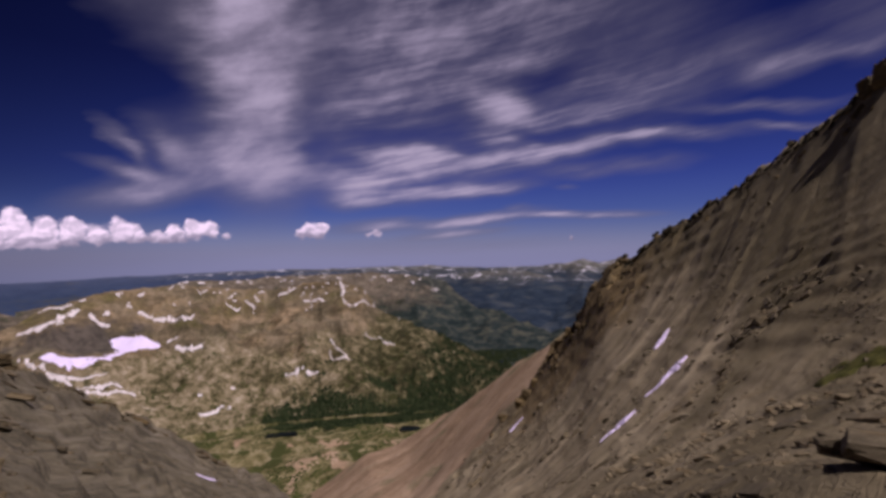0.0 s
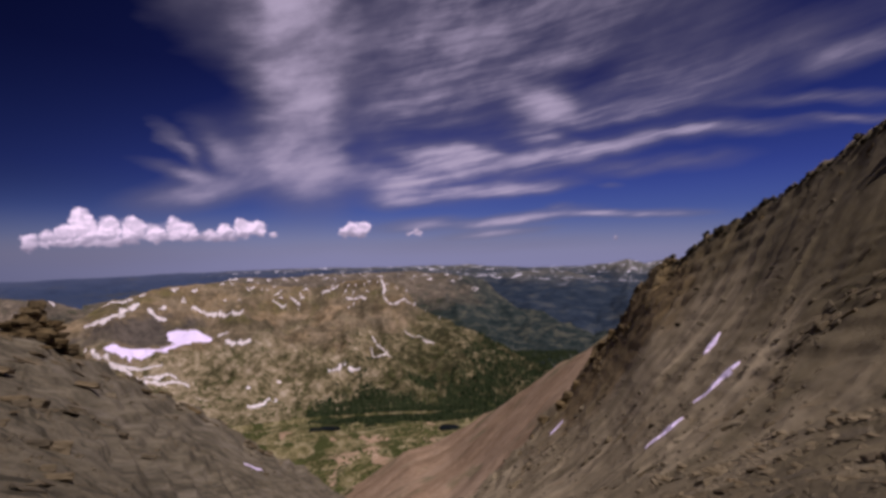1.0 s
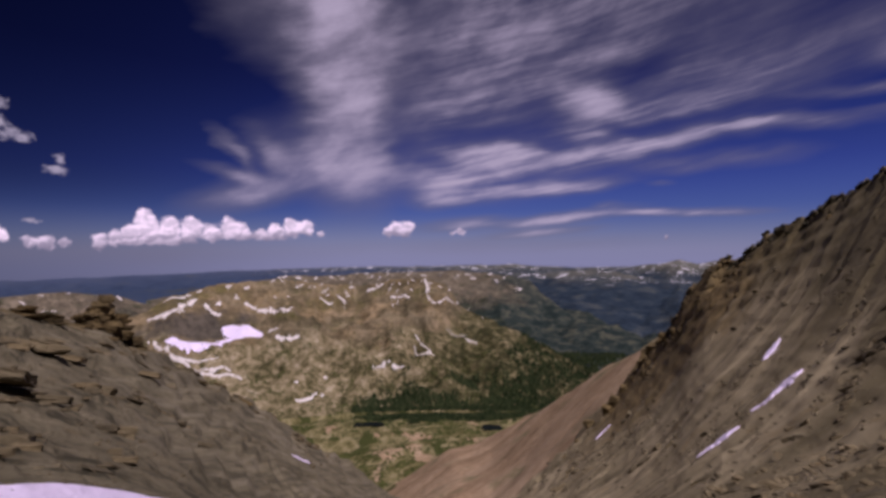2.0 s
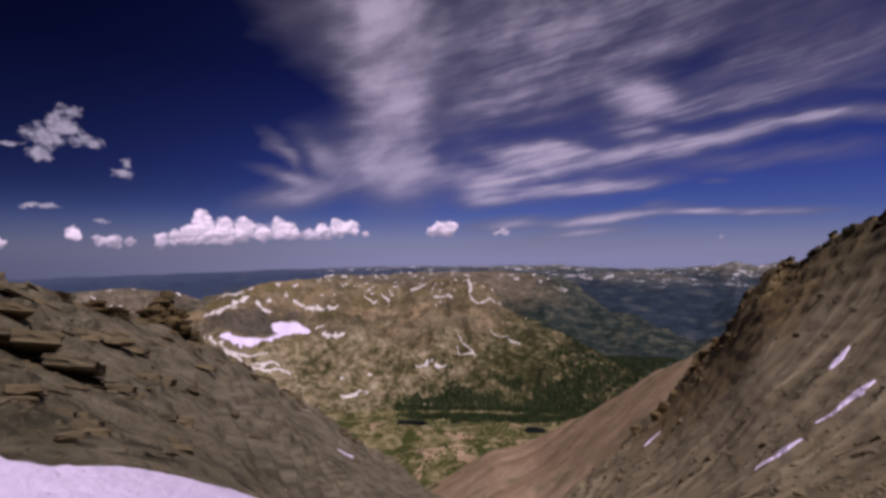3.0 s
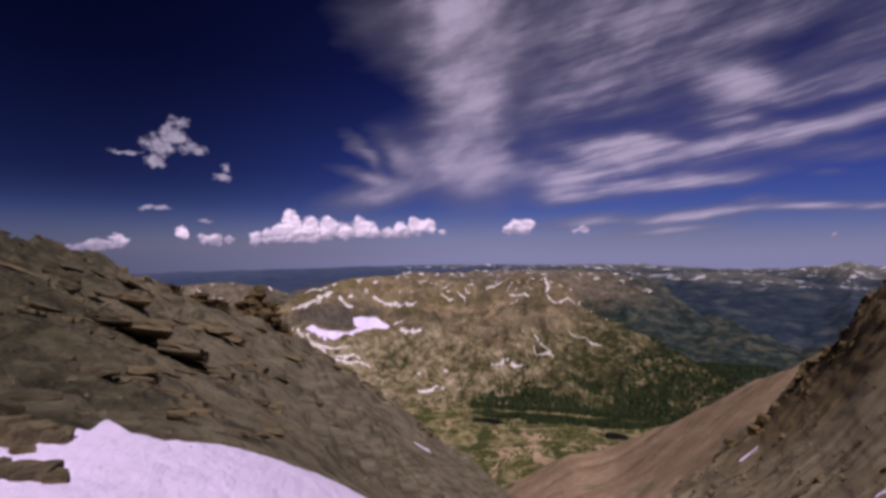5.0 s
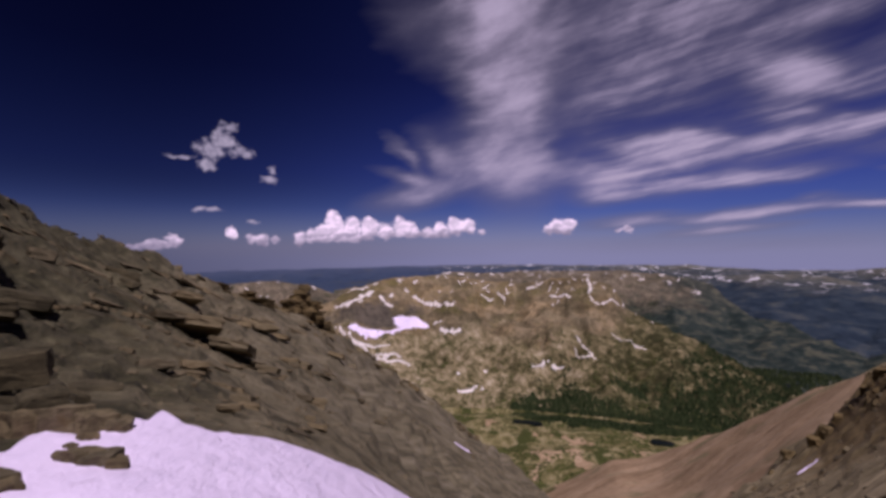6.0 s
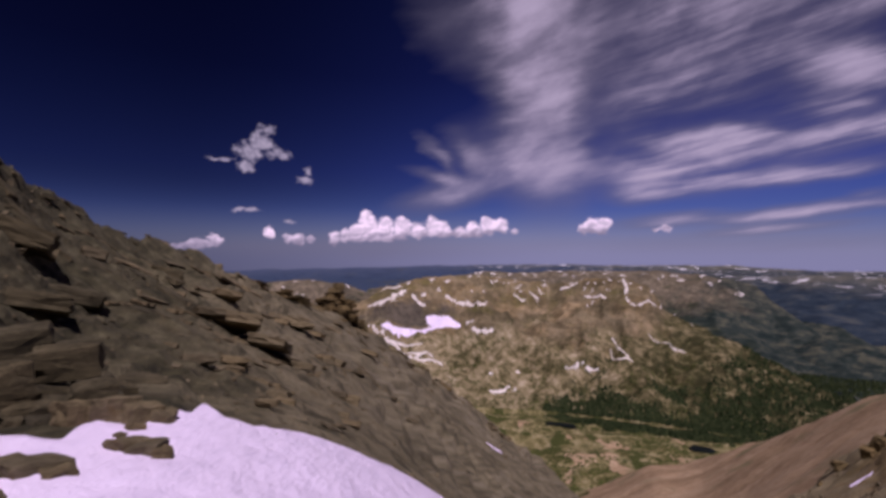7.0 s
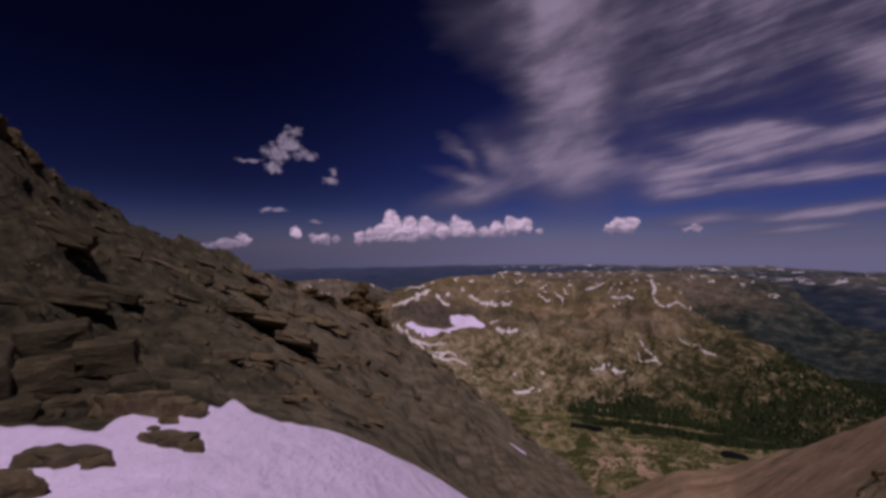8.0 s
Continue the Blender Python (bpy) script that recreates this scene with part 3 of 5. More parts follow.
def distant_cover(n, at_, color):
    part = n.add("ShaderNodeSeparateXYZ", [], Vector=at_)
    bearing = n.math("ARCTAN2", part.outputs[0], part.outputs[1])
    wobble = n.math("MULTIPLY", n.math("SUBTRACT", n.noise(at_, 0.006, 8, 0.7).outputs[0], 0.5), 120.0)
    # dark forest in the eastern valleys with cloud shadow and blue haze coloured in, olive-grey moor on their tops
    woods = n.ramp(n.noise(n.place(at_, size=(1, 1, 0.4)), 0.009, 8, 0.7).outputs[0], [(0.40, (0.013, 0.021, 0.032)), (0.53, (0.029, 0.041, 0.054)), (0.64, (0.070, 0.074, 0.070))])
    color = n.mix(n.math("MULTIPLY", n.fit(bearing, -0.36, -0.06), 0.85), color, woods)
    # pale blue haze is mixed into the western hills' colour with distance
    far_haze = n.fit(n.vec("LENGTH", at_).outputs["Value"], 3400, 4900)
    color = n.mix(n.math("MULTIPLY", far_haze, n.fit(bearing, -0.3, -0.6, 0.0, 0.6)), color, (0.075, 0.090, 0.150))
    moor = n.ramp(n.noise(at_, 0.02, 7, 0.7).outputs[0], [(0.4, (0.085, 0.082, 0.070)), (0.62, (0.200, 0.180, 0.140))])
    color = n.mix(n.math("MULTIPLY", n.fit(n.math("ADD", part.outputs[2], wobble), -205, -125), n.fit(bearing, -0.62, -0.40, 0.25, 0.85)), color, moor)
    # old snow in the hollows of the far ranges, none out on the plains
    spots = n.fit(n.noise(n.place(at_, size=(1, 1, 0.35)), 0.012, 8, 0.74).outputs[0], 0.56, 0.615)
    where = n.math("MULTIPLY", n.fit(bearing, -0.62, -0.45), n.fit(n.math("ADD", part.outputs[2], wobble), -198, -165))
    return n.mix(n.math("MULTIPLY", spots, where), color, (0.72, 0.68, 0.74))


MAT["valley"] = land_material("alpine_meadow", [(0.41, (0.060, 0.056, 0.019)), (0.5, (0.165, 0.137, 0.060)), (0.59, (0.30, 0.245, 0.135))], 0.045, (0.052, 0.058, 0.018), 0.035, (0.51, 0.58), 3.0)
MAT["scree"] = land_material("pink_scree", [(0.37, (0.215, 0.142, 0.082)), (0.5, (0.340, 0.230, 0.141)), (0.63, (0.46, 0.330, 0.218))], 0.035, (0.200, 0.168, 0.092), 0.02, (0.53, 0.66), 1.5, tone_stretch=(-42, (1, 5, 5)))
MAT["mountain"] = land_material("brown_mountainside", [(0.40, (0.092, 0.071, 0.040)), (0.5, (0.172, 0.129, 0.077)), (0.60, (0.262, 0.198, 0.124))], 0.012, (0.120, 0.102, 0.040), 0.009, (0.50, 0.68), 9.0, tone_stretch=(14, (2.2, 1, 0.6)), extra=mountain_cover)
# aerial haze is put into the blue base colour of these hills
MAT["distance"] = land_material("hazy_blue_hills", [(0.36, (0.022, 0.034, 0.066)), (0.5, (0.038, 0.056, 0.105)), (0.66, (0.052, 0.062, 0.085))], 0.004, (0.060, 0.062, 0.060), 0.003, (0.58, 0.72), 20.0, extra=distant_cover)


def spur_cover(n, at_, color):
    z = n.add("ShaderNodeSeparateXYZ", [], Vector=at_).outputs[2]
    wobble = n.math("MULTIPLY", n.math("SUBTRACT", n.noise(at_, 0.009, 7, 0.68).outputs[0], 0.5), 200.0)
    low = n.fit(n.math("ADD", z, wobble), -185, -255)
    color = n.mix(n.math("MULTIPLY", low, 0.92), color, n.ramp(n.noise(at_, 0.03, 7, 0.72).outputs[0], [(0.44, (0.008, 0.017, 0.014)), (0.54, (0.020, 0.034, 0.024)), (0.60, (0.075, 0.078, 0.046)), (0.70, (0.17, 0.145, 0.095))]))
    grain = n.noise(at_, 0.08, 6, 0.75).outputs[0]
    color = n.mix(1.0, color, n.ramp(grain, [(0.36, (0.5, 0.5, 0.5)), (0.5, (1.0, 1.0, 1.0)), (0.66, (1.7, 1.65, 1.55))]), "MULTIPLY")
    spots = n.fit(n.noise(at_, 0.025, 7, 0.72).outputs[0], 0.60, 0.64)
    # its eastern end sinks into forest, with cloud shadow coloured in
    part_ = n.add("ShaderNodeSeparateXYZ", [], Vector=at_)
    end = n.math("ADD", n.math("ARCTAN2", part_.outputs[0], part_.outputs[1]), n.math("MULTIPLY", n.math("SUBTRACT", n.noise(at_, 0.007, 7, 0.7).outputs[0], 0.5), 0.45))
    woods = n.ramp(n.noise(at_, 0.022, 8, 0.74).outputs[0], [(0.42, (0.014, 0.022, 0.022)), (0.52, (0.034, 0.044, 0.040)), (0.60, (0.090, 0.088, 0.064))])
    color = n.mix(n.math("MULTIPLY", n.fit(end, -0.14, 0.02), 0.9), color, woods)
    return n.mix(n.math("MULTIPLY", spots, n.fit(n.math("ADD", z, wobble), -150, -110)), color, (0.72, 0.66, 0.74))


MAT["spur"] = land_material("grey_brown_far_ridge", [(0.36, (0.070, 0.058, 0.043)), (0.5, (0.140, 0.112, 0.080)), (0.64, (0.23, 0.185, 0.135))], 0.016, (0.060, 0.058, 0.036), 0.02, (0.54, 0.66), 10.0, extra=spur_cover)


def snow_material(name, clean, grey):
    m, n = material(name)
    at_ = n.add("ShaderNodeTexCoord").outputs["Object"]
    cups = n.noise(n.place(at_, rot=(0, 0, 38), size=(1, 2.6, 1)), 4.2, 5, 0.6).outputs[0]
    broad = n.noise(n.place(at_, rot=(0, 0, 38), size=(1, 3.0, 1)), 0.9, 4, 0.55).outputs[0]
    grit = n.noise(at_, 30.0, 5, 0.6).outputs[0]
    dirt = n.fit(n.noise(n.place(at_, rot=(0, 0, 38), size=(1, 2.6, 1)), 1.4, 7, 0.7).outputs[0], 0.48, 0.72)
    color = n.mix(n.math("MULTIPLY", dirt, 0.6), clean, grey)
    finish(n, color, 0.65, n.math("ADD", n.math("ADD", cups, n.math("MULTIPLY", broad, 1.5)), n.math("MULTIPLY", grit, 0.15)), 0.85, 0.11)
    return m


# lilac cast of sky light and white balance is put into the snow colour
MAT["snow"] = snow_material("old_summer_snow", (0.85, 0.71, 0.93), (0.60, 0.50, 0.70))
# cream of sunlit snow is put into the firn's base colour, dusty grey mixed in
MAT["firn"] = snow_material("dusty_sunlit_firn", (0.72, 0.64, 0.62), (0.42, 0.35, 0.30))


def plain_material(name, low, high, scale, rough_value=0.9, spec=0.2, bump=0.02):
    m, n = material(name)
    at_ = n.add("ShaderNodeTexCoord").outputs["Object"]
    v = n.noise(at_, scale, 5, 0.6).outputs[0]
    if name.startswith("needle"):
        v = n.math("ADD", n.math("MULTIPLY", v, 0.5), n.math("MULTIPLY", n.add("ShaderNodeNewGeometry").outputs["Random Per Island"], 0.5))
    finish(n, n.ramp(v, [(0.3, low), (0.7, high)]), rough_value, v, 0.4, bump, spec)
    return m


MAT["needles"] = plain_material("needle_green", (0.013, 0.022, 0.009), (0.050, 0.063, 0.026), 0.02, 0.95, 0.05)
MAT["shrub"] = plain_material("needle_shrub", (0.034, 0.044, 0.013), (0.090, 0.092, 0.030), 0.03, 0.95, 0.05)
MAT["turf"] = plain_material("turf_olive", (0.030, 0.032, 0.009), (0.115, 0.105, 0.030), 6.0, 0.95, 0.05)
MAT["water"] = plain_material("dark_tarn_water", (0.004, 0.006, 0.006), (0.008, 0.011, 0.011), 0.05, 0.6, 0.03)


# ---- ground, valley, mountain and distance ----
def mesh_of(name, points, faces, mat, flat=False):
    """A mesh object from arrays of points and of faces with equal numbers of corners."""
    data = bpy.data.meshes.new(name)
    points, faces = np.asarray(points, np.float32), np.asarray(faces, np.int32)
    k = faces.shape[1]
    data.vertices.add(len(points))
    data.vertices.foreach_set("co", points.ravel())
    data.loops.add(faces.size)
    data.loops.foreach_set("vertex_index", faces.ravel())
    data.polygons.add(len(faces))
    data.polygons.foreach_set("loop_start", np.arange(0, faces.size, k, dtype=np.int32))
    data.polygons.foreach_set("loop_total", np.full(len(faces), k, np.int32))
    data.polygons.foreach_set("use_smooth", np.full(len(faces), not flat))
    data.update(calc_edges=True)
    data.materials.append(mat)
    return new(name, data)


def sheet(name, x, y, z, mat, keep=None):
    """A mesh from grids of x, y and z; keep: which of its squares stay."""
    rows, cols = x.shape
    index = np.arange(rows * cols).reshape(rows, cols)
    quads = np.stack([index[:-1, :-1], index[:-1, 1:], index[1:, 1:], index[1:, :-1]], -1)[:, :, ::-1]
    quads = quads.reshape(-1, 4) if keep is None else quads[keep]
    used = np.unique(quads)
    table = np.zeros(rows * cols, np.int64)
    table[used] = np.arange(len(used))
    points = np.stack([x, y, z], -1).reshape(-1, 3)[used]
    return mesh_of(name, points, table[quads], mat)


BEARINGS = np.concatenate([np.arange(-180, -86, 3.0), np.arange(-86, 52, 0.17), np.arange(52, 179, 3.0), [180.0]])


def build_near():
    d = along(BEARINGS, CREST)[0]
    u = np.linspace(0, 1, 340)[:, None]
    skirt = (np.linspace(0, 1, 30)[1:, None]) ** 1.6 * 390
    r = np.concatenate([0 * d[None, :] + 0.001, 0 * d[None, :] + 0.25, 0.5 * (d[None, :] / 0.5) ** u, d[None, :] + skirt])
    b = np.broadcast_to(BEARINGS[None, :], r.shape)
    z = near_height(b, r)
    x, y = r * np.sin(np.radians(b)), r * np.cos(np.radians(b))
    mid = (BEARINGS[:-1] > -9) & (BEARINGS[:-1] < 120)
    keep = np.broadcast_to(mid[None, :], (r.shape[0] - 1, r.shape[1] - 1))
    tagged(sheet("ground", x, y, z, MAT["ridge"], ~keep), "grey-brown bedded rock slope with ledges and grit", "ground", kind="structure")
    tagged(sheet("rock_face", x, y, z, MAT["face"], keep), "steep brown mountain face of broken rock and scree", "mountain slope", kind="structure")


def build_far():
    r1 = np.concatenate([np.exp(np.linspace(np.log(170), np.log(990), 260))[:-1], np.linspace(990, 2080, 200)[:-1], np.exp(np.linspace(np.log(2080), np.log(4940), 150))])
    r, b = np.meshgrid(r1, BEARINGS, indexing="ij")
    z = far_height(b, r)
    x, y = r * np.sin(np.radians(b)), r * np.cos(np.radians(b))
    rc, bc = r[:-1, :-1], b[:-1, :-1]
    lie = EYE + rc * np.tan(np.radians(along(bc, SCREE)[1]))
    stony = (z[:-1, :-1] > -279 + 9 * rough(x[:-1, :-1] / 40, y[:-1, :-1] / 40, 4, 3)) & (bc > -24) & (bc < 75)
    zone = np.where(rc < 985, np.where(stony, 1, 0), np.where(((bc < -42) & (rc < 1660)) | ((rc < 2075) & (bc >= -42) & (rc < along(bc, MOUNT)[0] + 25)), 2, np.where((rc < along(bc, SPUR)[0] + 130) & ((bc > -42) | (rc < 2075)), 4, 3)))
    tagged(sheet("valley_floor", x, y, z, MAT["valley"], zone == 0), "green and straw-coloured alpine valley floor", "valley", kind="structure")
    tagged(sheet("scree_slope", x, y, z, MAT["scree"], zone == 1), "long pinkish-brown scree slope running into the valley", "scree", kind="structure")
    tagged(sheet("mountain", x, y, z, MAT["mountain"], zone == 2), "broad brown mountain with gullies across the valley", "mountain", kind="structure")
    tagged(sheet("far_ridge", x, y, z, MAT["spur"], zone == 4), "grey-brown ridge behind the mountain with dark forest below", "mountain ridge", kind="structure")
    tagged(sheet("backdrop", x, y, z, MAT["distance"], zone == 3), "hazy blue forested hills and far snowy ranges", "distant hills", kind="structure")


build_near()
build_far()


# ---- snow ----
def draped(name, places, ground, cell, thick, seed, stretch=1.0, ragged=0.4, mat="snow"):
    """Snow along a line of places (bearing, distance, half width): a sheet that lies on the ground and thins to its edge."""
    b0 = np.mean([p[0] for p in places])
    c, s = math.cos(radians(b0)), math.sin(radians(b0))
    pts = []
    for b, r, w in places:
        x, y = r * math.sin(radians(b)), r * math.cos(radians(b))
        pts.append((x * c - y * s, x * s + y * c, w))
    lo = np.min([(p[0] - 1.6 * p[2], p[1] - 1.6 * stretch * p[2]) for p in pts], 0)
    hi = np.max([(p[0] + 1.6 * p[2], p[1] + 1.6 * stretch * p[2]) for p in pts], 0)
    gu, gv = np.meshgrid(np.arange(lo[0], hi[0], cell), np.arange(lo[1], hi[1], cell * stretch), indexing="ij")
    best = np.full(gu.shape, -9.0)
    for (u0, v0, w0), (u1, v1, w1) in zip(pts, pts[1:]):
        du, dv = u1 - u0, (v1 - v0) / stretch
        f = np.clip(((gu - u0) * du + (gv - v0) / stretch * dv) / (du * du + dv * dv + 1e-9), 0, 1)
        best = np.maximum(best, 1 - np.hypot(gu - u0 - f * du, (gv - v0) / stretch - f * dv) / (w0 + (w1 - w0) * f))
    w = np.mean([p[2] for p in pts])
    best = best + ragged * (rough(gu / (2.4 * w), gv / (2.4 * w * stretch), 3, seed, 0.65) + 0.6 * rough(gu / (0.4 * w), gv / (0.4 * w * stretch), 2, seed + 5))
    x, y = gu * c + gv * s, -gu * s + gv * c
    b, r = bearing_of(x, y)
    z = ground(b, r) + thick * (np.clip(best * 4, -0.6, 1))
    keep = (best[:-1, :-1] > 0) | (best[1:, 1:] > 0) | (best[1:, :-1] > 0) | (best[:-1, 1:] > 0)
    return sheet(name, x, y, z, MAT[mat], keep)


# upper edge of the near snowfield: bearing, distance
SNOW_EDGE = [(-100, 6.0), (-79, 6.5), (-75, 6.4), (-71.4, 6.15), (-68.7, 6.9), (-65.5, 6.45), (-63.2, 7.4), (-60.8, 7.2), (-59.4, 8.0), (-57.5, 7.5), (-54.4, 7.4), (-49.4, 8.2), (-41.4, 9.1), (-33.2, 11.5), (-27, 13.0)]


def build_snowfield():
    bs = np.arange(-100, -26, 0.3)
    top = np.interp(bs, *rows_of(SNOW_EDGE)) - 0.12 + 0.09 * rough(bs / 2.2, bs * 0, 3, 61)
    low = np.interp(bs, [-100, -88, -60, -40, -26], [4.6, 3.0, 2.6, 3.4, 6.0]) + 0.12 * rough(bs / 5, bs * 0, 3, 63)
    f = np.linspace(-0.03, 1.03, 150)[:, None]
    r = low[None, :] + (top - low)[None, :] * f
    b = np.broadcast_to(bs[None, :], r.shape)
    x, y = r * np.sin(np.radians(b)), r * np.cos(np.radians(b))
    edge = np.minimum(np.minimum((top[None, :] - r) / 0.5, (r - low[None, :]) / 0.5), (b + 99) / 6)
    z = near_plain(b, r)[0] + 0.10 * np.clip(edge, -2.5, 1) + 0.045 + 0.022 * rough(x / 1.3, y / 1.3, 3, 62) * np.clip(edge, 0, 1)
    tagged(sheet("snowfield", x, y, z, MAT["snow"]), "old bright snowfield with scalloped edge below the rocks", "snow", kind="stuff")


build_snowfield()
STREAKS = [
    [(25.2, 42.5, 0.15), (24.6, 41.2, 0.5), (23.9, 40, 0.15)],
    [(26.9, 31, 0.12), (25.6, 30, 0.45), (24.2, 29.2, 0.25), (22.8, 29, 0.06)],
    [(21.7, 27, 0.12), (20.4, 26.4, 0.42), (18.0, 25.6, 0.08)],
    [(9.1, 83, 0.3), (8.5, 81, 0.75), (7.7, 78, 0.25)],
    [(-27.9, 63, 0.2), (-27.1, 63.5, 0.5), (-25.8, 64.3, 0.2)],
]
for k, line in enumerate(STREAKS):
    w = max(p[2] for p in line)
    line = [(b, r, 0.62 * half) for b, r, half in line]
    tagged(draped("snow_streak", line, near_height, w / 12, 0.06 + 0.06 * w, 70 + k, 1.6, 0.45 if k < 4 else 0.2), "narrow strip of old snow in a gully", "snow patch", "snow strips on the slopes")
CIRQUE = [
    [(-40.0, 1345, 7.0), (-39.3, 1330, 12.0), (-38.2, 1312, 18.0), (-37.0, 1304, 22.0), (-35.8, 1325, 20.0), (-34.6, 1362, 17.0), (-33.4, 1390, 13.0)],
    [(-34.3, 1448, 14.0), (-33.5, 1426, 20.0), (-32.4, 1406, 16.0), (-31.2, 1394, 7.0)],
]
WEST = [
    [(-41.8, 1508, 3), (-40.2, 1487, 4.4), (-38.8, 1522, 6.4), (-37.5, 1551, 3.1)],
    [(-40.4, 1563, 1.5), (-39, 1569, 1.9), (-38, 1574, 1.6)],
    [(-36.6, 1525, 2.6), (-36, 1507, 3.4), (-35.1, 1502, 1.9)],
    [(-41.8, 1425, 2.8), (-40.8, 1308, 3.2), (-39.3, 1232, 3), (-38.1, 1222, 2.4)],
    [(-37.6, 1213, 3.3), (-36.2, 1199, 3), (-34.1, 1215, 1.2)],
    [(-37.1, 1187, 3.2), (-35.4, 1186, 2.6), (-33, 1195, 1)],
    [(-39.3, 1230, 1.2), (-37.1, 1231, 1.2), (-35.4, 1228, 1)],
    [(-32.6, 1535, 2.3), (-31.5, 1525, 3.4), (-29.7, 1509, 4.1), (-28.5, 1445, 4.3), (-27.7, 1475, 2.6)],
]
MIDDLE = [
    [(-30.1, 1398, 2.8), (-29.3, 1391, 2.1)],
    [(-29.3, 1308, 2.9), (-28.2, 1321, 2.6), (-27, 1328, 2.6)],
    [(-24.5, 1606, 1.6), (-23.5, 1602, 2.4)],
    [(-22.6, 1648, 1.6), (-21.7, 1619, 2.8), (-21.7, 1604, 2.4)],
    [(-19, 1669, 3.3), (-17.9, 1668, 3.7), (-17.3, 1677, 2.5)],
    [(-16.3, 1589, 3.1), (-14.2, 1535, 3)],
    [(-16.1, 1448, 2.1), (-15.5, 1542, 3.1)],
    [(-18.4, 1174, 3.8), (-17.3, 1164, 3.5), (-16.6, 1203, 2.7)],
    [(-16.1, 1162, 2.9), (-14.9, 1157, 1.7)],
    [(-27.2, 1055, 2.6), (-25.6, 1062, 2.1), (-24.3, 1110, 2.2)],
]
EAST = [
    [(-12.2, 1608, 2.9), (-11.8, 1570, 5.3), (-12, 1527, 2.8)],
    [(-11.9, 1459, 1.7), (-10.5, 1433, 2), (-8.8, 1490, 1.9)],
    [(-8.4, 1515, 1.2), (-7, 1948, 1.5), (-5.3, 1471, 1)],
    [(-9.5, 1345, 1), (-7.3, 1302, 1), (-6, 1302, 1)],
    [(-13.4, 1320, 1.2), (-12.5, 1286, 1.7), (-11.6, 1249, 1.6)],
    [(-13.5, 1294, 1.3), (-12.7, 1242, 1.9), (-11.2, 1247, 1.3)],
]
SPOTS = [
    [(-34.4, 1601, 2.9), (-34, 1608, 2.9)],
    [(-37.3, 1586, 2.2), (-37, 1588, 2.2)],
    [(-33.6, 1557, 2.2), (-33.3, 1557, 2.2)],
    [(-32.6, 1597, 2.5), (-32.2, 1604, 2.5)],
    [(-35.5, 1529, 2.4), (-35.1, 1533, 2.4)],
    [(-26.8, 1651, 2.3), (-26.4, 1660, 2.3)],
    [(-24.3, 1640, 2.3), (-23.9, 1651, 2.3)],
    [(-23.3, 2286, 3.6), (-22.9, 2286, 3.6)],
    [(-21.2, 1693, 3.4), (-20.7, 1703, 3.4)],
    [(-27.3, 1112, 1.3), (-27, 1113, 1.3)],
    [(-24.1, 1177, 1.6), (-23.8, 1177, 1.6)],
]
# cirque shade is coloured in as lilac snow, sunlight elsewhere as cream firn
for k, line in enumerate(CIRQUE + WEST + MIDDLE + EAST + SPOTS):
    line = [(b, r, (1.0 if k < 2 else 0.8) * half) for b, r, half in line]
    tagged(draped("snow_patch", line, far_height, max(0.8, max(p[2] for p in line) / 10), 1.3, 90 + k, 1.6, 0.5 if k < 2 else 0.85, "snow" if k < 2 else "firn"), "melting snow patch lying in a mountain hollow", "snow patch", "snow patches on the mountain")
dice = random.Random(5)
for k in range(46):
    b = dice.choice([dice.uniform(-40, -9), dice.uniform(-26, -9), dice.uniform(-58, -44)])
    d = np.interp(b, *rows_of(PEAK)[:2]) if b < -44 else np.interp(b, *rows_of(MOUNT)[:2])
    r = d - dice.uniform(6, 190) * dice.random() - 5
    w = dice.uniform(0.9, 2.0)
    lean, long = dice.uniform(-10, 10), dice.uniform(0.1, 0.42)
    line = [(b - long / 2, r - lean, w * 0.5), (b + long / 2, r + lean, w)]
    tagged(draped("snow_patch", line, far_height, 0.9, 1.2, 130 + k, 1.6, 0.45, "firn"), "small melting snow patch near the mountain crest", "snow patch", "snow patches on the mountain")


for k in range(34):
    b = dice.uniform(-30, 1)
    r = float(np.interp(b, *rows_of(SPUR)[:2])) - dice.uniform(4, 260) * dice.random()
    w = dice.uniform(1.6, 4.5)
    line = [(b - dice.uniform(0.05, 0.3), r - dice.uniform(-12, 12), w * 0.6), (b + dice.uniform(0.05, 0.3), r, w)]
    tagged(draped("snow_patch", line, far_height, 1.5, 1.5, 230 + k, 1.6, 0.5, "firn"), "small snow patch on the far grey-brown ridge", "snow patch", "snow patches on the far ridge")


